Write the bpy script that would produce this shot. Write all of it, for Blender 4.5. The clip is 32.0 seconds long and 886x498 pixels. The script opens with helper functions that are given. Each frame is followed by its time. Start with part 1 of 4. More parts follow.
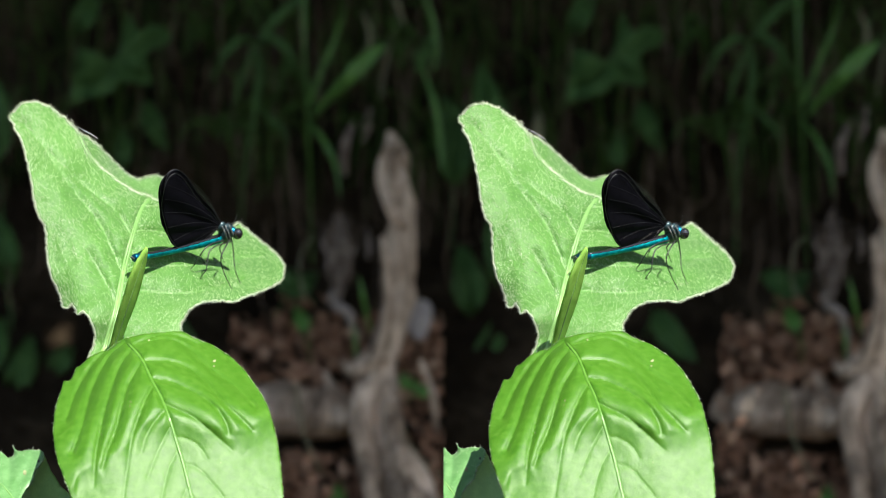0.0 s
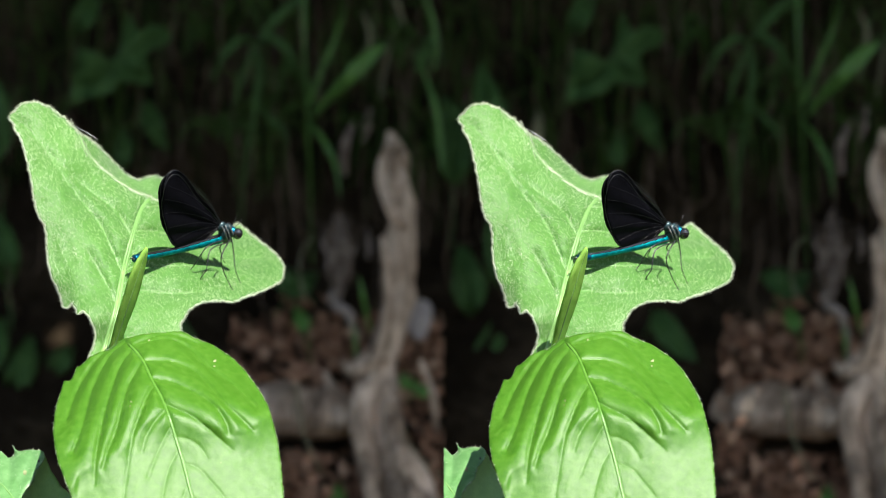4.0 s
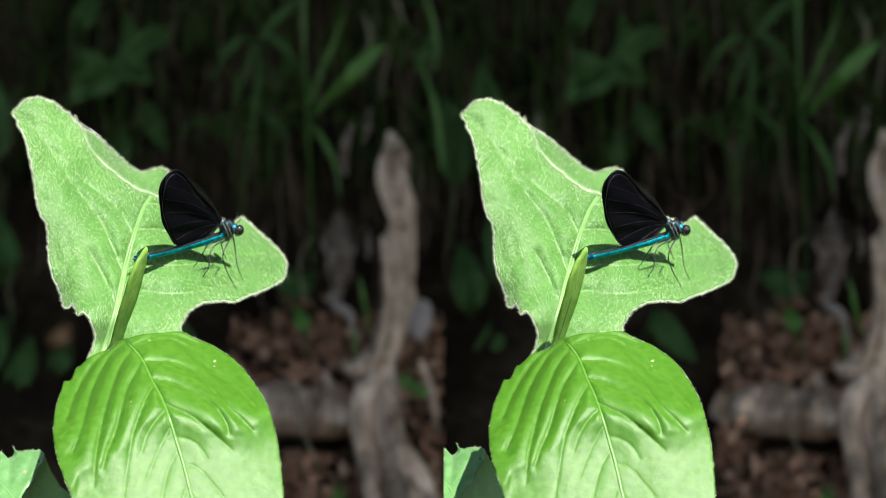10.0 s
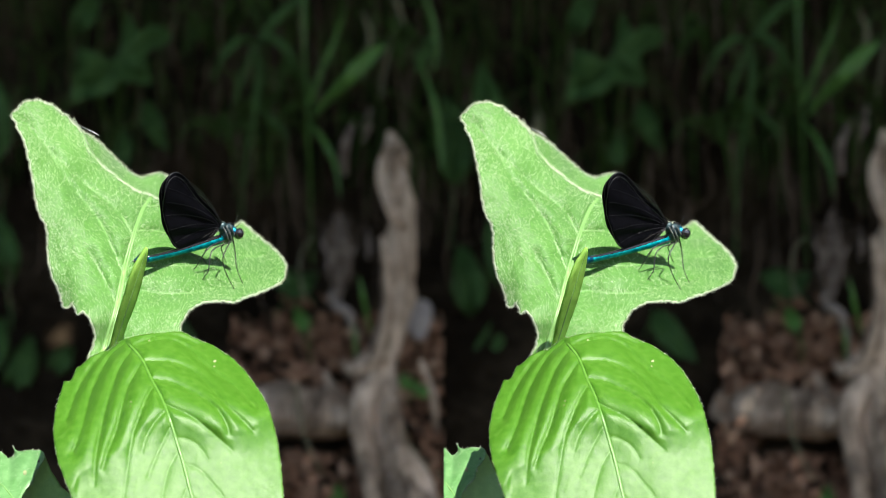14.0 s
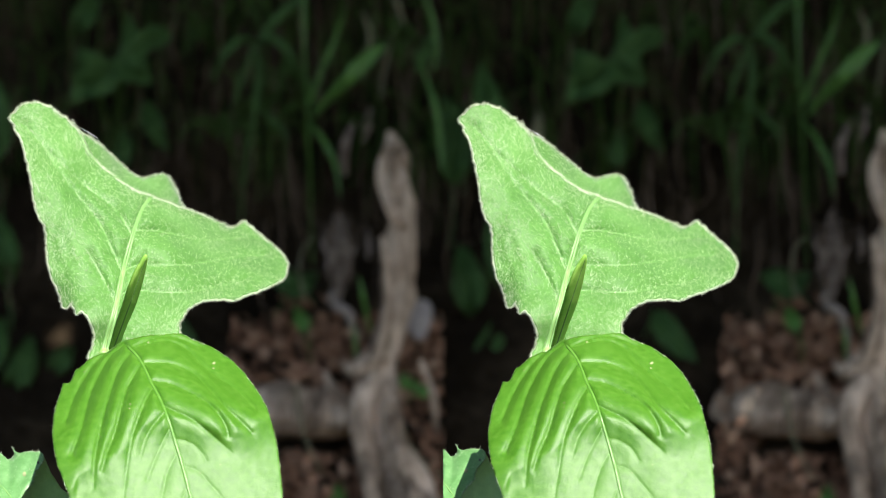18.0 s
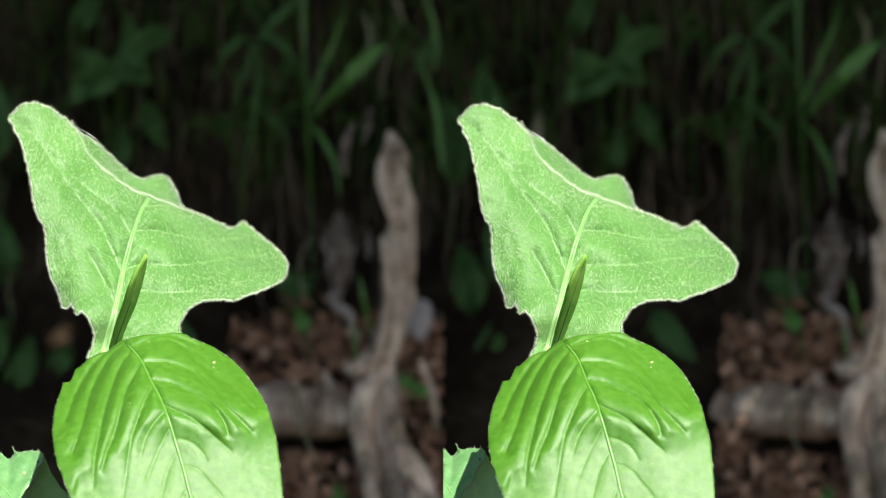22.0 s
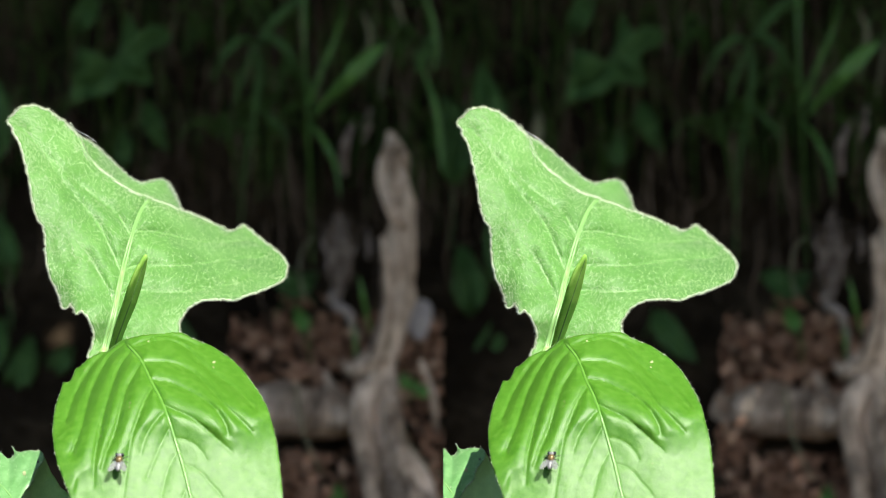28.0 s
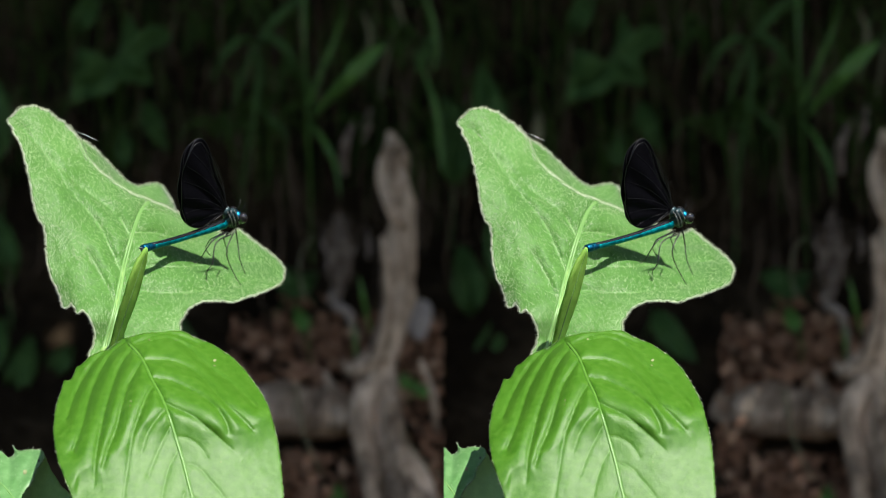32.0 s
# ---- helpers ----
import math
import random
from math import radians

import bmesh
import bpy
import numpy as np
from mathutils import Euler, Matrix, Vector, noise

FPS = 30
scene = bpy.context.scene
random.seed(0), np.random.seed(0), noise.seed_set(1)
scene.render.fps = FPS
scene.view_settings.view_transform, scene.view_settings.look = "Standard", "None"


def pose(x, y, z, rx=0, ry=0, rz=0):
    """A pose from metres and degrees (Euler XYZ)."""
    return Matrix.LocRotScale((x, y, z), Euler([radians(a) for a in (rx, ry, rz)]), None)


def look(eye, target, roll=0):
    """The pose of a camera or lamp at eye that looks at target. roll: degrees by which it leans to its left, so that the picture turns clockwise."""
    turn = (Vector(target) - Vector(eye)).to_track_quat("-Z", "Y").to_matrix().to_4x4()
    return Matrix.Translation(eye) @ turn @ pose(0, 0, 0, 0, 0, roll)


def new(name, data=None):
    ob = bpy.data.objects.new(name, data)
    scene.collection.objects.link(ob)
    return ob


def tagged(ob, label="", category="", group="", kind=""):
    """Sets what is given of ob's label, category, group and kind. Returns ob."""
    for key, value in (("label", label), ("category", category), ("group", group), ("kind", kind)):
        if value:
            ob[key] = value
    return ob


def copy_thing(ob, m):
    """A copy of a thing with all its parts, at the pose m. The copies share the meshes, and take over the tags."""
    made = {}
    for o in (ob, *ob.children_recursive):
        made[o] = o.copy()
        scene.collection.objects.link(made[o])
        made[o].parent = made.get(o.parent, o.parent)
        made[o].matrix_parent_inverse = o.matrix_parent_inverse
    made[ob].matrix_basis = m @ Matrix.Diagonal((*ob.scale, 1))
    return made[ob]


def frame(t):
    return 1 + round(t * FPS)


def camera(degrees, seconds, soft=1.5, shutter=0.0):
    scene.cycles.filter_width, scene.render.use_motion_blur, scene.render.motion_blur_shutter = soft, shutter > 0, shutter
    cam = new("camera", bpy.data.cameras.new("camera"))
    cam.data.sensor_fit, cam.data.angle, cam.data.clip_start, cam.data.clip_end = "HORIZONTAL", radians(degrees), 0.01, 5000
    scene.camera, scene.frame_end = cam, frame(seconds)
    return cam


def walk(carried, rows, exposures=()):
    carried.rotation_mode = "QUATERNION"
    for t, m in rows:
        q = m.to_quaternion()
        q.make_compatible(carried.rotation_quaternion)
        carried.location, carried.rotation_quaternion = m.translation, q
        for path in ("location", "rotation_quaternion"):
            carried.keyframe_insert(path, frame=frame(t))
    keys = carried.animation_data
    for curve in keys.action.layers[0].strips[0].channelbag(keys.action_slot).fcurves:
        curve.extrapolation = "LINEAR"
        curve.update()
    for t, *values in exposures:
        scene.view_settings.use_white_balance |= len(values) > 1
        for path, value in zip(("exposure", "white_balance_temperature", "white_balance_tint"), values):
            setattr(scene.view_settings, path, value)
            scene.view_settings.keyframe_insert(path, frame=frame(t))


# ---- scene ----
# The clip is a stereo pair: it shows one place twice, side by side, as two eyes 40 mm apart see it.
# The place is built once, in the space of the first eye (x right, y away, z up), and stands again
# beside it, turned rigidly, as the second eye sees it. The two meet at the plane x = 0.
EYE = 0.30          # height of the lens over the ground
FOC = 5263.0        # focal length in picture units of the 1568 wide frame
BASE = 0.040        # distance between the two eyes
FAR = 210.5         # shift between the two views of a point at infinity
TURN = 4.26
TOE = 2.292
SPAN = 32.0

cam = camera(16.94, SPAN, soft=0.8)
cam.data.dof.use_dof = True
cam.data.dof.focus_distance = 0.968
cam.data.dof.aperture_fstop = 14.0
walk(cam, [(0.0, look((0, 0, EYE), (0, 1, EYE))), (SPAN, look((0, 0, EYE), (0, 1, EYE)))],
     exposures=[(0.0, 1.84), (8.0, 1.85), (17.0, 1.9), (28.4, 1.9), (29.0, 1.79), (29.6, 1.7), (30.2, 1.56), (31.0, 1.41), (SPAN, 1.4)])

SET_L = pose(0, 0, EYE, 0, 0, TURN)
SET_R = pose(0, 0, EYE, 0, 0, -TURN - TOE) @ Matrix.Translation((-BASE, 0, 0))

# ---- light ----
world = bpy.data.worlds.new("world")
scene.world = world
world.use_nodes = True
wn = world.node_tree
sky = wn.nodes.new("ShaderNodeTexSky")
sky.sky_type = "NISHITA"
sky.sun_disc = False
SUN_DIR = Vector((0.41, -0.68, 1.0)).normalized()      # towards the sun
sky.sun_elevation = math.asin(SUN_DIR.z)
sky.sun_rotation = math.atan2(SUN_DIR.x, SUN_DIR.y)
wn.links.new(sky.outputs[0], wn.nodes["Background"].inputs[0])
wn.nodes["Background"].inputs[1].default_value = 0.07
sun = new("sun", bpy.data.lights.new("sun", "SUN"))
sun.data.energy = 4.6
sun.data.angle = radians(0.53)
sun.data.color = (1.0, 0.96, 0.88)
sun.matrix_world = look(SUN_DIR * 5, (0, 0, 0))


# ---- materials ----
def material(name, colours, rough=0.6, scale=200.0, fine=1500.0, bump=0.2, dist=0.0003, metal=0.0, through_light=0.0,
             sheen=0.0, coat=0.0, spec=0.5, spread=(0.3, 0.7), rough_var=0.1, islands=0.0, stretch=(1, 1, 1), alpha=1.0, grain=0.35, coat_rough=0.03):
    m = bpy.data.materials.new(name)
    m.use_nodes = True
    nt = m.node_tree
    nd, ln = nt.nodes, nt.links
    bs = nd["Principled BSDF"]
    tc = nd.new("ShaderNodeTexCoord")
    mp = nd.new("ShaderNodeMapping")
    mp.inputs["Scale"].default_value = stretch
    ln.new(tc.outputs["Object"], mp.inputs["Vector"])
    big, small = nd.new("ShaderNodeTexNoise"), nd.new("ShaderNodeTexNoise")
    for n, s, det in ((big, scale, 4.0), (small, fine, 3.0)):
        n.inputs["Scale"].default_value = s
        n.inputs["Detail"].default_value = det
        ln.new(mp.outputs[0], n.inputs["Vector"])
    mixed = nd.new("ShaderNodeMath")
    mixed.operation = "MULTIPLY_ADD"
    mixed.inputs[1].default_value = grain
    ln.new(small.outputs["Fac"], mixed.inputs[0])
    sub = nd.new("ShaderNodeMath")
    sub.operation = "MULTIPLY"
    sub.inputs[1].default_value = 1 - grain
    ln.new(big.outputs["Fac"], sub.inputs[0])
    ln.new(sub.outputs[0], mixed.inputs[2])
    fac = mixed.outputs[0]
    if islands:
        geo = nd.new("ShaderNodeNewGeometry")
        add = nd.new("ShaderNodeMath")
        add.operation = "MULTIPLY_ADD"
        add.inputs[1].default_value = islands
        ln.new(geo.outputs["Random Per Island"], add.inputs[0])
        cen = nd.new("ShaderNodeMath")
        cen.operation = "SUBTRACT"
        cen.inputs[1].default_value = islands / 2
        ln.new(fac, cen.inputs[0])
        ln.new(cen.outputs[0], add.inputs[2])
        fac = add.outputs[0]
    ramp = nd.new("ShaderNodeValToRGB")
    el = ramp.color_ramp.elements
    el[0].position, el[1].position = spread
    el[0].color, el[1].color = (*colours[0], 1), (*colours[-1], 1)
    for i, c in enumerate(colours[1:-1]):
        e = el.new(spread[0] + (spread[1] - spread[0]) * (i + 1) / (len(colours) - 1))
        e.color = (*c, 1)
    ln.new(fac, ramp.inputs[0])
    ln.new(ramp.outputs[0], bs.inputs["Base Color"])
    rr = nd.new("ShaderNodeMath")
    rr.operation = "MULTIPLY_ADD"
    rr.inputs[1].default_value = rough_var
    rr.inputs[2].default_value = rough - rough_var / 2
    ln.new(small.outputs["Fac"], rr.inputs[0])
    ln.new(rr.outputs[0], bs.inputs["Roughness"])
    bs.inputs["Metallic"].default_value = metal
    bs.inputs["Specular IOR Level"].default_value = spec
    bs.inputs["Coat Weight"].default_value = coat
    bs.inputs["Coat Roughness"].default_value = coat_rough
    bs.inputs["Sheen Weight"].default_value = sheen
    bp = nd.new("ShaderNodeBump")
    bp.inputs["Strength"].default_value = bump
    bp.inputs["Distance"].default_value = dist
    ln.new(fac, bp.inputs["Height"])
    ln.new(bp.outputs[0], bs.inputs["Normal"])
    if through_light or alpha < 1:
        out = nd["Material Output"]
        mx = nd.new("ShaderNodeMixShader")
        if through_light:
            tr = nd.new("ShaderNodeBsdfTranslucent")
            ln.new(ramp.outputs[0], tr.inputs["Color"])
            ln.new(bp.outputs[0], tr.inputs["Normal"])
            mx.inputs[0].default_value = through_light
        else:
            tr = nd.new("ShaderNodeBsdfTransparent")
            mx.inputs[0].default_value = 1 - alpha
        ln.new(bs.outputs[0], mx.inputs[1])
        ln.new(tr.outputs[0], mx.inputs[2])
        ln.new(mx.outputs[0], out.inputs["Surface"])
    return m


M_LEAF = material("felted_leaf", [(0.017, 0.074, 0.004), (0.040, 0.124, 0.012), (0.090, 0.20, 0.048)], rough=0.62, scale=30, fine=1700, grain=0.66,
                  bump=0.8, dist=0.0003, through_light=0.05, sheen=0.15, spec=0.3, spread=(0.36, 0.68))
M_GLOSS = material("glossy_leaf", [(0.018, 0.072, 0.003), (0.034, 0.104, 0.006), (0.056, 0.134, 0.016)], rough=0.45, scale=420, fine=3200, grain=0.5,
                   bump=0.7, dist=0.0003, through_light=0.05, spec=0.27, rough_var=0.22)
M_LOW = material("lower_leaf", [(0.05, 0.15, 0.035), (0.085, 0.20, 0.065), (0.13, 0.26, 0.10)], rough=0.5, scale=150, fine=1500,
                 bump=0.3, dist=0.0003, through_light=0.2)
M_RIB = material("leaf_rib", [(0.075, 0.18, 0.04), (0.13, 0.24, 0.075)], rough=0.5, scale=300, through_light=0.05)
M_KEEL = material("midrib_keel", [(0.10, 0.20, 0.04), (0.17, 0.28, 0.08)], rough=0.5, scale=300, through_light=0.05)
M_RIBG = material("gloss_rib", [(0.055, 0.15, 0.016), (0.085, 0.20, 0.03)], rough=0.4, scale=300, through_light=0.15)
M_HAIR = material("leaf_down", [(0.36, 0.43, 0.29), (0.62, 0.67, 0.52)], rough=0.6, scale=500, through_light=0.3)
M_SPIKE = material("young_leaf", [(0.24, 0.45, 0.07), (0.40, 0.62, 0.15)], rough=0.45, scale=200, through_light=0.65)
M_STEM = material("green_stem", [(0.12, 0.26, 0.06), (0.2, 0.36, 0.1)], rough=0.5, scale=200)
M_SCAR = material("leaf_scar", [(0.09, 0.13, 0.045), (0.17, 0.19, 0.09)], rough=0.8, scale=400)
M_WING = material("black_wing", [(0.0012, 0.0012, 0.0018), (0.003, 0.003, 0.0045)], rough=0.55, scale=400, fine=2500, bump=0.3, dist=0.0002, spec=0.03)
M_WVEIN = material("wing_vein", [(0.003, 0.003, 0.004), (0.009, 0.009, 0.011)], rough=0.45, scale=500)
M_TEAL = material("metallic_teal", [(0.0, 0.07, 0.085), (0.001, 0.18, 0.21), (0.008, 0.38, 0.40)], rough=0.5, scale=500, fine=2500, metal=1.0,
                  bump=0.1, dist=0.0001)
M_BLUE = material("metallic_blue", [(0.0, 0.03, 0.06), (0.004, 0.12, 0.22)], rough=0.38, scale=600, metal=0.9)
M_THORAX = material("dark_thorax", [(0.003, 0.006, 0.007), (0.008, 0.026, 0.032), (0.05, 0.075, 0.08)], rough=0.42, scale=420, fine=1600, metal=0.5)
M_EYE = material("compound_eye", [(0.004, 0.004, 0.005), (0.012, 0.012, 0.014)], rough=0.12, scale=900, coat=0.6)
M_LEG = material("black_leg", [(0.006, 0.006, 0.007), (0.02, 0.02, 0.02)], rough=0.4, scale=800)
M_PALE = material("pale_membrane", [(0.08, 0.085, 0.045), (0.16, 0.16, 0.10)], rough=0.5, scale=400, through_light=0.3)
M_FLY = material("fly_body", [(0.02, 0.022, 0.025), (0.10, 0.10, 0.10), (0.22, 0.22, 0.22)], rough=0.45, scale=900)
M_GOLD = material("fly_gold", [(0.06, 0.04, 0.015), (0.16, 0.11, 0.04)], rough=0.3, scale=900, metal=0.5)
M_FWING = material("fly_wing", [(0.10, 0.105, 0.10), (0.18, 0.19, 0.18)], rough=0.3, scale=900, alpha=0.5)
M_THREAD = material("silk", [(0.6, 0.6, 0.6), (0.8, 0.8, 0.8)], rough=0.3, scale=500)
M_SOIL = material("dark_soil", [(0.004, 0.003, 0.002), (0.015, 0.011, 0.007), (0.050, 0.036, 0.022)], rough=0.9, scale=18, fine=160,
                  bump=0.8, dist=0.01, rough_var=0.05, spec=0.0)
M_BARK = material("root_bark", [(0.07, 0.046, 0.030), (0.45, 0.325, 0.225), (0.78, 0.60, 0.44)], rough=0.85, scale=38, fine=260, spread=(0.36, 0.66),
                  bump=1.0, dist=0.008, spec=0.1, stretch=(1, 1, 0.35))
M_WOOD = material("dead_wood", [(0.08, 0.053, 0.035), (0.42, 0.30, 0.205), (0.76, 0.58, 0.42)], rough=0.85, scale=42, fine=320, spread=(0.36, 0.66), bump=0.8,
                  dist=0.004, spec=0.1, stretch=(1, 1, 0.3))
M_CUT = material("cut_wood", [(0.28, 0.21, 0.15), (0.45, 0.36, 0.27)], rough=0.8, scale=120, fine=500, bump=0.4, dist=0.001)
M_FIBRE = material("root_fibre", [(0.05, 0.036, 0.028), (0.24, 0.185, 0.145), (0.54, 0.44, 0.36)], rough=0.8, scale=110, fine=500, bump=0.6, dist=0.002, spec=0.1)
M_LITTER = material("brown_litter", [(0.06, 0.028, 0.016), (0.27, 0.135, 0.078), (0.62, 0.40, 0.26)], rough=0.8, scale=60, fine=400,
                    bump=0.5, dist=0.001, islands=0.5, spread=(0.2, 0.8), spec=0.1)
M_ROOTLET = material("dark_rootlet", [(0.020, 0.014, 0.009), (0.19, 0.135, 0.092)], rough=0.9, scale=60, fine=300, islands=0.5, spec=0.05)
# darker copy of the grass green: the bank's shade is put into its colour
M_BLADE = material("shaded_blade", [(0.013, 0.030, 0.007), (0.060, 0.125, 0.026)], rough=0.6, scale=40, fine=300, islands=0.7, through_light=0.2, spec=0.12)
M_STONE = material("pale_stone", [(0.19, 0.155, 0.14), (0.50, 0.43, 0.385)], rough=0.8, scale=60, fine=400, bump=0.5, dist=0.002)
M_GRASS = material("grass_blade", [(0.045, 0.12, 0.02), (0.095, 0.225, 0.04), (0.15, 0.31, 0.07)], rough=0.5, scale=60, fine=500, bump=0.3,
                   dist=0.0005, through_light=0.3, stretch=(1, 1, 0.2))
M_STRAW = material("dry_blade", [(0.13, 0.14, 0.07), (0.24, 0.22, 0.12)], rough=0.6, scale=80, through_light=0.2)
# dimmed green for bank leaves and drooping grass, with shade in the colour
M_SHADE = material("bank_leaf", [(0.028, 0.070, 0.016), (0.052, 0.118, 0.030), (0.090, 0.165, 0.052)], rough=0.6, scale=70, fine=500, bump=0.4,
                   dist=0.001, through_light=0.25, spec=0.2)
# leaves of the added branch, translucent enough to fill the bank with soft light
M_CANOPY = material("canopy_leaf", [(0.06, 0.11, 0.03), (0.12, 0.18, 0.05)], rough=0.5, scale=20, islands=0.5, through_light=0.32)


# ---- tools ----
HALF = (392.0, 441.0)


def dist_of(d):
    return 1.0 / (1.0 - d / FAR)


def spot(u, v, d=0.0):
    """A place from its direction (u, v) and its shift d between the two eyes."""
    z = dist_of(d)
    return Vector(((u - HALF[0]) / FOC * z, z, (HALF[1] - v) / FOC * z))


def curve_through(pts, closed=False, step=4.0):
    """Catmull-Rom line through points of any dimension, about evenly spaced."""
    p = np.array(pts, float)
    n = len(p)
    out = []
    for i in range(n if closed else n - 1):
        if closed:
            a, b, c, e = p[i - 1], p[i], p[(i + 1) % n], p[(i + 2) % n]
        else:
            a, b, c, e = p[max(i - 1, 0)], p[i], p[i + 1], p[min(i + 2, n - 1)]
        k = max(1, int(np.linalg.norm(c[:2] - b[:2]) / step))
        for j in range(k):
            t = j / k
            out.append(0.5 * (2 * b + (c - a) * t + (2 * a - 5 * b + 4 * c - e) * t ** 2 + (3 * b - a - 3 * c + e) * t ** 3))
    if not closed:
        out.append(p[-1])
    return np.array(out)


def inside(poly, q):
    x, y = q[:, 0], q[:, 1]
    hit = np.zeros(len(q), bool)
    for (x0, y0), (x1, y1) in zip(poly, np.roll(poly, -1, 0)):
        if y0 != y1:
            hit ^= ((y0 > y) != (y1 > y)) & (x < (x1 - x0) * (y - y0) / (y1 - y0) + x0)
    return hit


def plate(ctrl):
    """Thin-plate surface through (u, v, d)."""
    c = np.array(ctrl, float)
    n = len(c)

    def kern(a, b):
        r2 = ((a[:, None, :] - b[None]) ** 2).sum(2) / 1e4
        return r2 * np.log(r2 + 1e-9)
    a = np.zeros((n + 3, n + 3))
    a[:n, :n] = kern(c[:, :2], c[:, :2]) + np.eye(n) * 0.06
    a[:n, n] = a[n, :n] = 1
    a[:n, n + 1:] = c[:, :2] / 100
    a[n + 1:, :n] = c[:, :2].T / 100
    w = np.linalg.solve(a, np.r_[c[:, 2], 0, 0, 0])
    return lambda q: kern(q, c[:, :2]) @ w[:n] + w[n] + (q / 100) @ w[n + 1:]


def away(q, line):
    """Distance of the points q from a polyline."""
    best = np.full(len(q), 1e9)
    for a, b in zip(line[:-1], line[1:]):
        ab = b - a
        t = np.clip(((q - a) @ ab) / max(ab @ ab, 1e-9), 0, 1)
        best = np.minimum(best, np.linalg.norm(q - a - t[:, None] * ab, axis=1))
    return best


def mesh_of(name, verts, faces, mat, smooth=True):
    me = bpy.data.meshes.new(name)
    me.from_pydata([tuple(v) for v in verts], [], [tuple(f) for f in faces])
    me.materials.append(mat)
    if smooth:
        me.polygons.foreach_set("use_smooth", [True] * len(me.polygons))
    me.update()
    return me


def part(name, me, parent, label=""):
    ob = new(name, me)
    ob.parent = parent
    return tagged(ob, label) if label else ob


THINGS = []      # (thing, its pose in the first eye's space)


def thing(name, at, label, category, group="", kind="", data=None):
    ob = new(name, data)
    ob.empty_display_size = 0.02
    THINGS.append((ob, at.copy()))
    return tagged(ob, label, category, group, kind)


def tube(pts, radii, sides=8, lump=0.0, seed=0.0, freq=60.0, caps=True):
    """A round strand along 3D points, with radii, lumpy by noise."""
    verts, faces = [], []
    n = len(pts)
    side = Vector((0.31, 0.87, 0.38))
    for i in range(n):
        p = Vector(pts[i])
        t = (Vector(pts[min(i + 1, n - 1)]) - Vector(pts[max(i - 1, 0)])).normalized()
        a = (side - t * side.dot(t)).normalized()
        b = t.cross(a)
        side = a
        for j in range(sides):
            w = 2 * math.pi * j / sides
            o = a * math.cos(w) + b * math.sin(w)
            r = radii[i]
            if lump:
                r *= 1 + lump * noise.noise((p + o * radii[i]) * freq + Vector((seed, seed, seed)))
            verts.append(p + o * r)
    for i in range(n - 1):
        for j in range(sides):
            k = (j + 1) % sides
            faces.append((i * sides + j, i * sides + k, (i + 1) * sides + k, (i + 1) * sides + j))
    if caps:
        faces.append(tuple(range(sides - 1, -1, -1)))
        faces.append(tuple((n - 1) * sides + j for j in range(sides)))
    return verts, faces


def merge(pieces):
    verts, faces = [], []
    for v, f in pieces:
        o = len(verts)
        verts += list(v)
        faces += [tuple(i + o for i in q) for q in f]
    return verts, faces


def ellipsoid(c, r, seg=16, rings=10, turn=None):
    verts, faces = [], []
    for i in range(rings + 1):
        a = math.pi * i / rings
        for j in range(seg):
            b = 2 * math.pi * j / seg
            v = Vector((r[0] * math.cos(a), r[1] * math.sin(a) * math.cos(b), r[2] * math.sin(a) * math.sin(b)))
            verts.append((turn @ v if turn else v) + Vector(c))
    for i in range(rings):
        for j in range(seg):
            k = (j + 1) % seg
            faces.append((i * seg + j, i * seg + k, (i + 1) * seg + k, (i + 1) * seg + j))
    return verts, faces


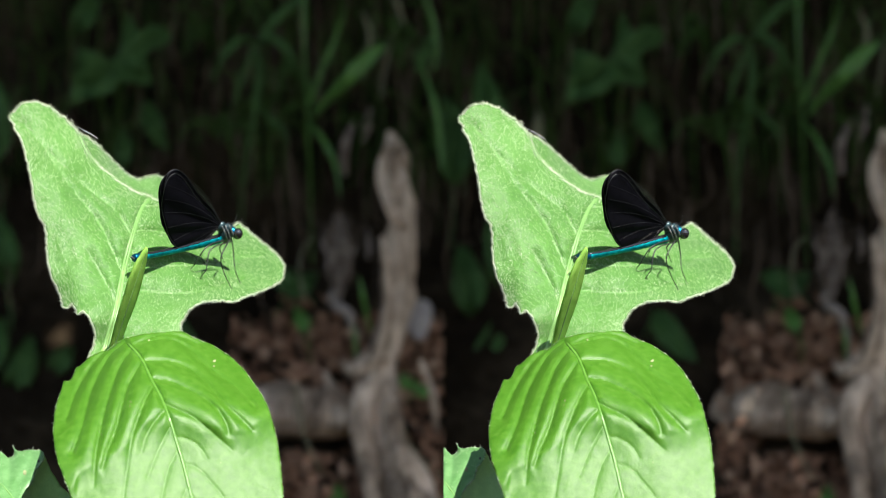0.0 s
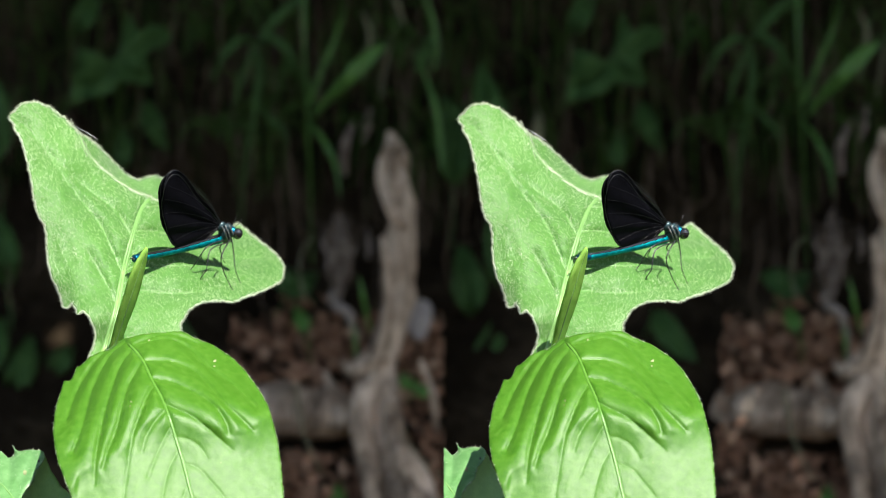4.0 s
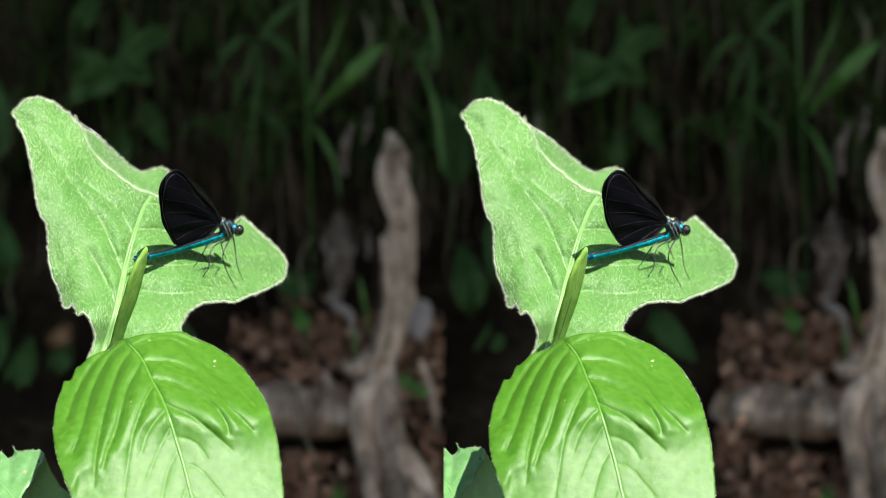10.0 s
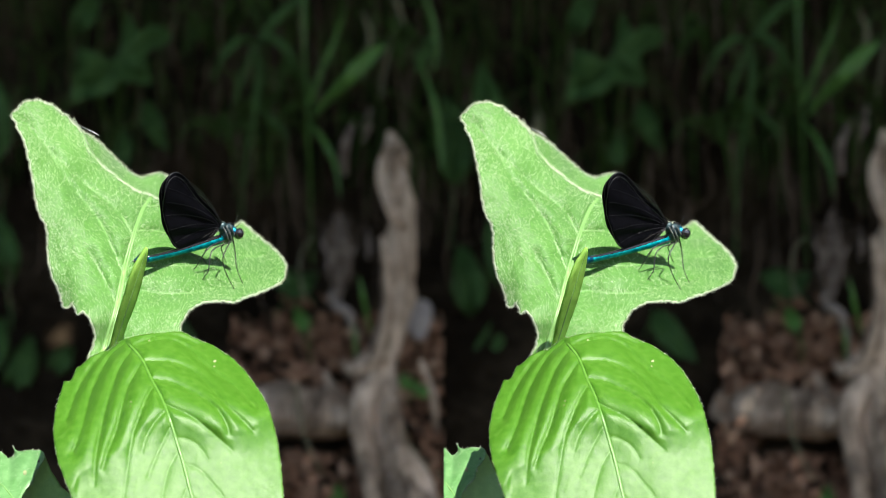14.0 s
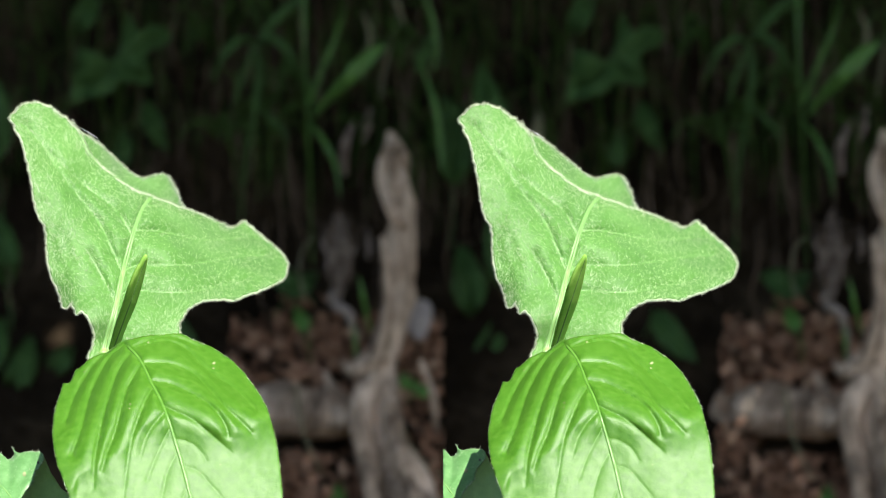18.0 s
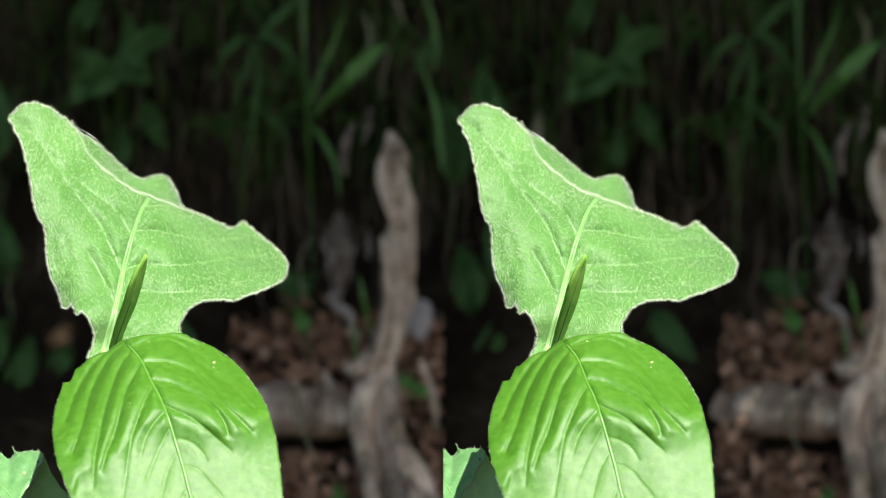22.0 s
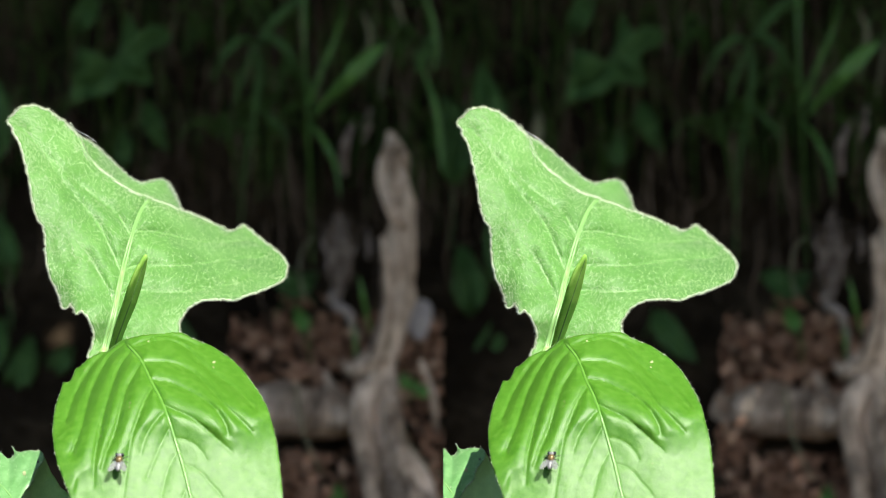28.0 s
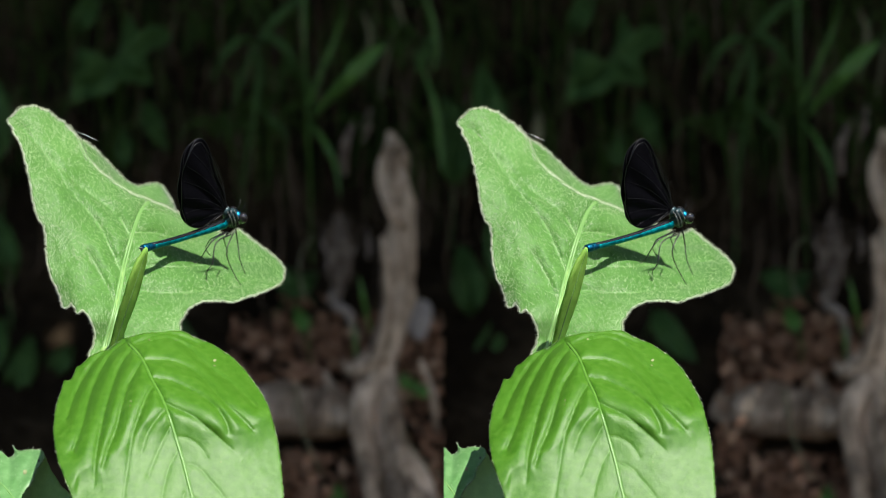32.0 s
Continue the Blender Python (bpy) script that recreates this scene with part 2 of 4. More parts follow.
class Blade:
    """A leaf blade inside an outline, bent in depth by a plate and pressed in along its veins."""

    def __init__(self, outline, ctrl, pivot, veins=(), groove=0.0, width=7.0, quilt=0.0, ruffle=0.0, spacing=6.0, jag=0.8, seed=1, swell=14.0, crease=None, calm=1.0, ridge=0.0):
        self.rng = np.random.default_rng(seed)
        self.depth = plate(ctrl)
        self.pivot = Vector(pivot)
        self.veins = [curve_through(v, step=8) for v in veins]
        self.groove, self.width, self.quilt, self.ruffle = groove, width, quilt, ruffle
        self.swell, self.calm, self.ridge = swell, calm, ridge     # roundness of the panels, their share below the crease, the crease's height
        self.crease = curve_through(crease, step=6) if crease else None
        edge = curve_through(outline, True, 4.0)
        nrm = np.roll(edge, -1, 0) - np.roll(edge, 1, 0)
        nrm = np.c_[nrm[:, 1], -nrm[:, 0]] / (np.linalg.norm(nrm, axis=1)[:, None] + 1e-9)
        self.edge = edge + nrm * (self.rng.normal(0, jag, len(edge)))[:, None]
        self.spacing = spacing

    def places(self, q, lift=0.0):
        d = self.depth(q)
        pr = np.zeros(len(q))
        if self.veins and (self.groove or self.quilt):
            dist = np.min([away(q, v) for v in self.veins], 0)
            puff = self.quilt * (1 - np.exp(-dist / self.swell))
            if self.crease is not None:
                below = q[:, 1] - np.interp(q[:, 0], self.crease[:, 0], self.crease[:, 1])
                puff = puff * (self.calm + (1 - self.calm) / (1 + np.exp(np.clip(below / 14.0, -30, 30))))
                puff = puff + self.ridge * np.exp(-np.hypot(below, 4.0) / 34.0)
            pr = self.groove * np.exp(-(dist / self.width) ** 2) - puff
        out = []
        for (u, v), dd, p in zip(q, d, pr):
            s = spot(u, v, dd)
            w = self.ruffle * noise.noise((u * 0.02, v * 0.02, 3.3)) + 0.25 * self.ruffle * noise.noise((u * 0.07, v * 0.07, 1.3))
            s = s * (1 + p + w - lift)
            out.append(s - self.pivot)
        return out

    def mesh(self, name, mat):
        from mathutils import geometry
        e = self.edge
        lo, hi = e.min(0), e.max(0)
        s = self.spacing
        gx, gy = np.meshgrid(np.arange(lo[0], hi[0], s), np.arange(lo[1], hi[1], s * 0.87))
        gx[1::2] += s / 2
        q = np.c_[gx.ravel(), gy.ravel()]
        q = q + self.rng.normal(0, s * 0.08, q.shape)
        q = q[inside(e, q)]
        q = q[away(q, np.r_[e, e[:1]]) > s * 0.5]
        pts = [Vector(p) for p in np.r_[e, q]]
        n = len(e)
        r = geometry.delaunay_2d_cdt(pts, [(i, (i + 1) % n) for i in range(n)], [], 1, 1e-5)
        flat = np.array([tuple(p) for p in r[0]])
        faces = [tuple(f)[::-1] for f in r[2]]
        return mesh_of(name, self.places(flat), faces, mat)

    def vein(self, line, r0, r1, lift=0.0):
        c = curve_through(line, step=7)
        pl = self.places(c, lift)
        return tube(pl, np.linspace(r0, r1, len(pl)), 6)

    def down_along(self, line, count, length):
        """Hairs along a line on the face."""
        c = curve_through(line, step=3)
        k = self.rng.integers(0, len(c), count)
        base = c[k] + self.rng.normal(0, 1.5, (count, 2))
        tip = base + np.array([0.5, -0.8]) * self.rng.uniform(1, length, (count, 1)) + self.rng.normal(0, 1, (count, 2))
        return self.hairs(base, tip)

    def down(self, count_edge, count_face, length):
        """Short hairs along the edge and over the face."""
        e = self.edge
        base, tip = [], []
        for i in range(count_edge):
            k = self.rng.integers(len(e))
            a, b = e[k], e[(k + 1) % len(e)]
            p = a + (b - a) * self.rng.random()
            o = np.array([-(b - a)[1], (b - a)[0]])
            o = o / (np.linalg.norm(o) + 1e-9)
            if inside(e, np.array([p + o * 3]))[0]:
                o = -o
            base.append(p - o)
            tip.append(p + o * self.rng.uniform(1.5, length) + self.rng.normal(0, 1.3, 2))
        lo, hi = e.min(0), e.max(0)
        q = self.rng.uniform(lo, hi, (count_face * 5, 2))
        q = q[inside(e, q)]
        if len(q):
            # the down is densest towards the margin and lies in drifts
            rim = away(q, np.r_[e, e[:1]][::3])
            drift = np.array([noise.noise((x * 0.013, y * 0.022, 4.4)) for x, y in q])
            q = q[self.rng.random(len(q)) < 0.30 + 0.70 * np.exp(-rim / 18.0) + 0.35 * drift][:count_face]
        for p in q:
            a = -1.9 + 0.9 * noise.noise((p[0] * 0.012, p[1] * 0.012, 7.7)) + self.rng.normal(0, 0.5)
            base.append(p)
            tip.append(p + self.rng.uniform(2.5, 7.5) * np.array([math.cos(a), math.sin(a)]))
        return self.hairs(np.array(base), np.array(tip), count_edge)

    def hairs(self, base, tip, stout=0):
        """Three-sided hairs; the first few, along the edge, are stouter."""
        verts, faces = [], []
        pb = self.places(base, 0.0)
        pt = self.places(tip, 0.0004)
        for i, (b, t) in enumerate(zip(pb, pt)):
            w = 0.00006 if i < stout else 0.000032
            o = len(verts)
            verts += [b + Vector((w, 0, 0)), b + Vector((-w * 0.5, 0, w)), b + Vector((-w * 0.5, w, -w)), t]
            faces += [(o, o + 1, o + 3), (o + 1, o + 2, o + 3), (o + 2, o, o + 3)]
        return verts, faces


def thick(ob, t):
    s = ob.modifiers.new("thickness", "SOLIDIFY")
    s.thickness, s.offset = t, -1.0
    return ob


def lance(base, tip, width, bend=0.0, n=10, peak=0.4):
    """Outline of a lance-shaped leaf between two points."""
    b, t = np.array(base, float), np.array(tip, float)
    ax = t - b
    nr = np.array([-ax[1], ax[0]]) / np.linalg.norm(ax)
    left, right = [], []
    for i in range(n + 1):
        s = i / n
        c = b + ax * s + nr * bend * math.sin(math.pi * s)
        w = width / 2 * (math.sin(math.pi * s ** (math.log(0.5) / math.log(peak)))) ** 0.85 + 0.3
        left.append(c + nr * w)
        right.append(c - nr * w)
    return [tuple(p) for p in left + right[::-1]]


def strand(pts, step=6.0):
    """3D line and radii from (u, v, shift, radius in picture units)."""
    c = curve_through(pts, step=step)
    return [spot(*p[:3]) for p in c], [p[3] / FOC * dist_of(p[2]) for p in c]


# ---- ground and bank ----
PROFILE = [(-40, 0), (-6, 0), (-1, 0), (0.6, 0), (1.2, 0.0), (1.42, 0.02), (1.55, 0.08), (1.62, 0.16), (1.69, 0.22), (1.78, 0.30),
           (1.86, 0.44), (1.90, 0.60), (1.97, 0.90), (2.1, 1.12), (2.6, 1.2), (6, 1.3), (40, 1.6)]


def bank_y(z):
    for (y0, z0), (y1, z1) in zip(PROFILE[5:], PROFILE[6:]):
        if z <= z1:
            return y0 + (y1 - y0) * max(0.0, (z - z0) / (z1 - z0))
    return 2.6


def ground():
    line = []
    for a, b in zip(PROFILE[:-1], PROFILE[1:]):
        k = 14 if a[0] > 1.3 and b[0] < 2.2 else 3
        line += [(a[0] + (b[0] - a[0]) * i / k, a[1] + (b[1] - a[1]) * i / k) for i in range(k)]
    line.append(PROFILE[-1])
    xs = sorted([s * x for s in (-1, 1) for x in (40, 20, 8, 4, 2, 1.2, 0.8)] + list(np.linspace(-0.6, 0.6, 121)))
    verts, faces = [], []
    for y, z in line:
        for x in xs:
            a = 0.0
            if -0.8 <= x <= 0.8 and 1.3 < y < 2.3:
                p = Vector((x, y, z))
                a = 0.05 * noise.noise(p * 7) + 0.022 * noise.noise(p * 22) + 0.008 * noise.noise(p * 60)
            verts.append((x, y + a * 0.8, z + a * 0.5))
    w = len(xs)
    for i in range(len(line) - 1):
        for j in range(w - 1):
            faces.append((i * w + j, i * w + j + 1, (i + 1) * w + j + 1, (i + 1) * w + j))
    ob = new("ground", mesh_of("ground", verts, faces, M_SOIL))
    return tagged(ob, "dark soil rising into a steep shaded bank", "ground", kind="structure")


ground()


def leaf_shape(rng, size):
    """A small curled leaf, points and faces."""
    n = 5
    verts, faces = [], []
    curl, fold = rng.uniform(-0.6, 0.9), rng.uniform(0.0, 0.5)
    for i in range(n + 1):
        s = i / n
        w = 0.30 * math.sin(math.pi * (0.06 + 0.9 * s)) + 0.01
        z = curl * (s - 0.5) ** 2
        for k in (-1, 0, 1):
            verts.append(Vector(((s - 0.5), k * w, z + abs(k) * w * fold)) * size)
    for i in range(n):
        for k in range(2):
            a = i * 3 + k
            faces.append((a, a + 1, a + 4, a + 3))
    return verts, faces


def spin(rng, tilt=math.pi):
    return Euler((rng.uniform(-tilt, tilt), rng.uniform(-tilt, tilt), rng.uniform(0, 6.3))).to_matrix()


def overhanging_branch():
    """An unseen leafy branch, added above the view to keep the sun off the bank."""
    rng = np.random.default_rng(5)
    ob = new("overhanging_branch")
    tagged(ob, "unseen leafy branch added above the view to shade the bank", "branch")
    ob.location = (1.1, 2.7, 1.2)
    lines = [[(1.1, 2.7, 1.15), (0.9, 2.4, 1.3), (0.5, 2.0, 1.2), (0.1, 1.6, 1.05), (-0.3, 1.35, 0.95), (-0.6, 1.25, 0.92)]]
    for k in range(9):
        a = Vector(lines[0][1 + k // 2]) if k < 8 else Vector(lines[0][5])
        b = a + Vector((rng.uniform(-0.5, 0.3), rng.uniform(-0.45, 0.25), rng.uniform(-0.12, 0.1)))
        lines.append([tuple(a), tuple(a.lerp(b, 0.5) + Vector((0, 0, 0.04))), tuple(b)])
    for i, l in enumerate(lines):
        c = curve_through(l, step=0.1)
        v, f = tube(list(c), np.linspace(0.02 if i == 0 else 0.008, 0.004, len(c)), 7, 0.2)
        part("limb" if i == 0 else "twig", mesh_of("limb", [Vector(p) - ob.location for p in v], f, M_BARK), ob)
    pieces = []
    for k in range(8000):
        x, y = rng.uniform(-0.9, 1.3), rng.uniform(0.94, 2.7)
        z = 0.82 + 0.26 * (y - 1.1) + rng.uniform(0, 0.16)
        # where this leaf's shade falls; some leaves are left out to light the bank's foot
        q = Vector((x, y, z))
        while q.y < bank_y(q.z) and q.z > 0:
            q -= SUN_DIR * 0.05
        if q.z < 0.27 and (-0.13 < q.x < 0.0 or q.x > 0.13) and rng.random() < 0.45:
            continue
        v, f = leaf_shape(rng, rng.uniform(0.09, 0.14))
        r = spin(rng, 0.7)
        pieces.append(([r @ p + Vector((x, y, z)) - ob.location for p in v], f))
    v, f = merge(pieces)
    tagged(part("foliage", mesh_of("foliage", v, f, M_CANOPY), ob), kind="stuff")


overhanging_branch()

# ---- the plant ----
FOOT = spot(190, 612, 0)


# side veins of the downy leaf, from the midrib outwards
FELT_VEINS = [[(258, 366), (290, 366), (330, 380), (370, 391), (402, 400)], [(236, 412), (262, 408), (300, 414), (350, 424), (400, 424), (445, 420), (480, 434)],
              [(221, 480), (240, 471), (265, 468), (300, 470), (340, 468), (380, 462), (430, 454), (470, 452)], [(213, 521), (250, 515), (300, 518), (345, 516), (380, 508), (430, 499)],
              [(217, 484), (205, 455), (180, 400), (152, 362), (130, 335), (105, 300), (78, 256)], [(234, 418), (222, 395), (200, 366), (160, 336), (130, 310), (100, 283), (75, 255), (48, 226)],
              [(207, 540), (182, 490), (158, 446)]]


def felted_leaf():
    pivot = spot(195, 605, 0)
    root = thing("felted_leaf", Matrix.Translation(pivot), "broad bright green downy leaf with bent tip and ragged edge", "leaf")
    front = Blade(
        [(168, 640), (170, 600), (160, 565), (147, 550), (139, 556), (131, 541), (128, 537), (122, 543), (113, 543), (105, 515), (94, 490),
         (86, 455), (83, 405), (69, 378), (58, 320), (45, 260), (28, 222), (20, 212), (27, 204), (40, 190), (62, 184), (88, 190), (112, 206),
         (133, 224), (148, 245), (165, 280), (205, 315), (240, 338), (272, 349), (310, 364), (352, 378), (385, 392), (405, 402), (418, 400),
         (430, 391), (445, 402), (470, 424), (492, 443), (507, 462), (508, 478), (500, 494), (470, 510), (440, 521), (414, 531), (375, 530),
         (345, 540), (325, 560), (318, 585), (318, 640)],
        [(22, 210, 6), (65, 185, 7.5), (150, 247, 8.5), (205, 315, 8), (270, 350, 7), (110, 300, 4.5), (350, 380, 12), (405, 402, 15.5), (430, 392, 17),
         (507, 470, 11), (414, 532, 4), (400, 470, 7.5), (330, 450, 5), (320, 580, -2), (250, 500, 1.5), (205, 560, -2), (190, 620, -2), (318, 640, -4),
         (113, 542, -0.4), (139, 555, -2), (75, 390, 2.3), (150, 430, 1.5), (230, 430, 3), (168, 640, -3)],
        pivot,
        veins=[[(187, 620), (205, 550), (222, 470), (240, 405), (256, 365), (270, 350)], *FELT_VEINS],
        groove=0.0003, width=3.0, quilt=0.0034, swell=18.0, ruffle=0.0020, spacing=5.0, jag=1.0, seed=3)
    thick(part("blade", front.mesh("blade", M_LEAF), root), 0.0005)
    back = Blade(
        [(126, 218), (148, 236), (180, 257), (205, 280), (228, 300), (243, 313), (262, 314), (278, 309), (289, 308), (303, 318), (316, 340), (321, 358),
         (330, 376), (340, 395), (300, 385), (262, 366), (225, 345), (180, 318), (150, 285), (130, 240)],
        [(126, 218, 8), (180, 257, 11), (243, 313, 16), (289, 308, 18.5), (320, 350, 17.5), (332, 380, 15.5), (262, 356, 9), (180, 305, 9), (150, 265, 9), (300, 372, 12)],
        pivot, ruffle=0.003, jag=1.1, seed=4)
    thick(part("bent_tip", back.mesh("bent_tip", M_LEAF), root, "far end of the blade, bent over backwards"), 0.0005)
    for i, line in enumerate(([(184, 630), (192, 600), (205, 550), (222, 470), (240, 405), (256, 365), (270, 350)],)):
        c = curve_through(line, step=7)
        pl = front.places(c + np.c_[np.linspace(-1.0, 0.0, len(c)), np.zeros(len(c))], -0.0003)
        part("midrib", mesh_of("midrib", *tube(pl, np.linspace(0.0017, 0.0002, len(pl)), 10), M_KEEL), root, "broad pale yellow-green midrib")
        for k in (-1, 1):
            off = np.c_[np.linspace(3.6, 1.0, len(c)) * k, np.linspace(1.5, 0.4, len(c)) * k]
            pl = front.places(c + off, 0.0003)
            part("midrib", mesh_of("midrib", *tube(pl, np.linspace(0.0007, 0.0003, len(pl)), 8), M_RIB), root, "pale green edge of the channelled midrib")
    for line in (*FELT_VEINS, [(145, 240), (152, 258), (165, 280), (185, 302), (215, 320), (245, 338), (268, 349)]):
        v, f = front.vein(line, 0.00034, 0.00014, 0.0001)
        part("vein", mesh_of("vein", v, f, M_RIB), root)
    v, f = merge([front.down(7000, 14000, 5.0), back.down(2000, 1500, 5.0), *[front.down_along(l, 260, 5.0) for l in FELT_VEINS], front.down_along([(130, 216), (148, 245), (165, 280), (205, 315), (240, 338), (272, 349)], 500, 6.0)])
    tagged(part("down", mesh_of("down", v, f, M_HAIR), root, "short white hairs along edge and face"), kind="stuff")
    return root


def glossy_leaf():
    pivot = spot(240, 640, -12)
    root = thing("glossy_leaf", Matrix.Translation(pivot), "large rounded glossy green leaf with sunken veins", "leaf")
    outline = [(192, 620), (215, 604), (255, 593), (290, 590), (318, 588), (345, 600), (385, 618), (425, 650), (455, 690), (472, 720), (487, 770), (495, 820),
               (500, 882), (498, 960), (470, 1060), (420, 1140), (380, 1190), (330, 1150), (240, 1090), (180, 1020), (145, 950), (128, 882), (112, 840),
               (100, 800), (96, 760), (101, 720), (112, 685), (113, 676), (127, 673), (136, 652), (143, 648), (165, 630)]
    ctrl = [(318, 588, -6), (250, 593, -8), (200, 615, -8), (240, 640, -12), (330, 650, -11.5), (440, 665, -9), (125, 690, -10.5), (295, 720, -17.6), (200, 720, -16.5),
            (390, 720, -16.9), (460, 720, -15.2), (130, 780, -18.6), (200, 780, -19.3), (300, 780, -19.2), (390, 780, -18.6), (460, 780, -17.7), (145, 850, -21.4), (200, 850, -21.6),
            (270, 850, -21.2), (340, 850, -20.7), (410, 850, -20.2), (475, 850, -19.6), (338, 950, -23.0), (200, 950, -23.9), (450, 950, -22.2), (365, 1060, -25.1),
            (385, 1190, -26), (240, 1080, -26.2), (470, 1060, -24.3)]
    mid = [(228, 612), (250, 637), (270, 678), (285, 706), (299, 742), (312, 785), (324, 825), (334, 865), (342, 900), (355, 1000), (375, 1150)]
    side = [[(222, 608), (195, 630), (175, 665), (160, 700), (146, 755), (130, 800)], [(236, 618), (212, 650), (197, 692), (185, 732), (175, 780), (169, 820), (167, 860)],
            [(252, 642), (228, 680), (216, 720), (206, 760), (190, 802), (182, 830)], [(272, 684), (258, 708), (244, 745), (232, 785), (225, 835), (219, 885), (218, 960)],
            [(290, 730), (272, 750), (258, 775), (250, 802)], [(302, 755), (286, 785), (273, 815), (261, 848)], [(314, 800), (300, 826), (290, 862), (285, 900), (285, 980)], [(333, 855), (320, 900), (318, 980)],
            [(240, 614), (290, 601), (330, 615), (355, 640), (385, 665), (420, 690), (452, 722)], [(256, 640), (300, 641), (340, 657), (365, 680), (400, 720), (425, 743), (446, 764)],
            [(272, 672), (300, 676), (330, 689), (360, 706), (385, 727), (400, 752), (404, 768)], [(291, 716), (310, 725), (340, 739), (365, 759), (390, 781), (410, 799)],
            [(312, 775), (330, 778), (350, 790), (367, 814)], [(325, 822), (350, 830), (370, 852), (395, 882), (412, 915)], [(340, 882), (365, 900), (390, 950)],
            [(238, 612), (285, 594), (320, 598), (350, 612)], [(212, 606), (170, 640), (138, 690), (118, 745)]]
    bend = [(80, 880), (128, 862), (142, 836), (170, 822), (200, 802), (225, 788), (242, 765), (258, 748), (278, 742), (300, 738), (330, 736), (360, 750), (400, 764), (440, 758), (470, 742), (510, 728)]
    b = Blade(outline, ctrl, pivot, veins=[mid] + side, groove=0.00018, width=2.2, quilt=0.0033, swell=9.0, ruffle=0.0004, spacing=3.0, jag=0.5, seed=8,
              crease=bend, calm=0.07, ridge=0.0017)
    thick(part("blade", b.mesh("blade", M_GLOSS), root), 0.0006)
    v, f = b.vein(mid, 0.0006, 0.0005)
    part("midrib", mesh_of("midrib", v, f, M_RIBG), root, "pale sunken midrib")
    for s in side:
        v, f = b.vein(s, 0.00013, 0.00006)
        part("vein", mesh_of("vein", v, f, M_RIBG), root)
    v, f = b.down(500, 0, 3.0)
    tagged(part("down", mesh_of("down", v, f, M_HAIR), root, "fine pale hairs along the edge"), kind="stuff")
    rng = np.random.default_rng(12)
    for u, w, r in ((379, 641, 3.0), (232, 712, 1.4), (264, 604, 1.6), (378, 650, 1.5), (485, 760, 1.1), (231, 720, 1.3), (152, 655, 1.2), (180, 770, 1.0), (390, 820, 1.4), (355, 835, 1.2)):
        a = b.places(np.array([(u + r * 1.2 * math.cos(t) * rng.uniform(0.6, 1.2), w + r * math.sin(t) * rng.uniform(0.6, 1.3)) for t in np.arange(0, 6.2, 0.7)]), 0.0001)
        part("scar", mesh_of("scar", a + [sum(a, Vector()) / len(a) - Vector((0, 0.00008, 0))], [(i, (i + 1) % len(a), len(a)) for i in range(len(a))], M_SCAR), root, "small dry scar")
    return root


def lower_leaf():
    pivot = spot(40, 900, -7)
    root = thing("toothed_leaf", Matrix.Translation(pivot), "pale green toothed leaf with a folded dark half", "leaf")
    b = Blade([(-90, 800), (-40, 780), (-8, 790), (4, 797), (17, 809), (24, 808), (29, 803), (26, 788), (31, 795), (38, 798), (52, 795), (66, 796), (76, 796), (81, 803),
               (78, 815), (66, 830), (62, 850), (48, 865), (40, 882), (30, 940), (-40, 980), (-110, 920)],
              [(-90, 800, -2), (0, 797, -4), (78, 800, -6.5), (45, 870, -9), (0, 882, -10), (-60, 930, -9), (-110, 920, -7)],
              pivot, veins=[[(40, 900), (10, 860), (-40, 820)], [(30, 870), (50, 830), (60, 805)], [(15, 865), (20, 840), (20, 815)]], groove=0.0005, width=3, quilt=0.0010, ruffle=0.0016, jag=0.7, seed=21)
    thick(part("blade", b.mesh("blade", M_LOW), root), 0.0005)
    c = Blade([(74, 800), (82, 806), (92, 830), (108, 856), (131, 884), (150, 960), (60, 990), (20, 960), (34, 890), (44, 862), (60, 845), (70, 822)],
              [(78, 802, -6), (131, 884, -4.6), (45, 882, -8.2), (60, 985, -7.4), (95, 840, -5)], pivot, ruffle=0.002, jag=0.5, seed=22)
    # brighter stem green here stands in for light passing through the shaded half
    thick(part("folded_half", c.mesh("folded_half", M_STEM), root, "shaded half of the blade folded under"), 0.0005)
    v, f = b.vein([(40, 900), (10, 860), (-40, 820)], 0.0004, 0.0002)
    part("vein", mesh_of("vein", v, f, M_RIB), root)
    v, f = b.down(260, 300, 4.0)
    tagged(part("down", mesh_of("down", v, f, M_HAIR), root), kind="stuff")
    for u, w, r in ((47, 835, 3.5), (71, 815, 2.0)):
        a = b.places(np.array([(u + r * math.cos(t), w + 1.3 * r * math.sin(t)) for t in np.arange(0, 6.2, 0.8)]), 0.0001)
        part("scar", mesh_of("scar", a + [sum(a, Vector()) / len(a) - Vector((0, 0.00008, 0))], [(i, (i + 1) % len(a), len(a)) for i in range(len(a))], M_SCAR if r > 3 else M_LEG), root)
    return root


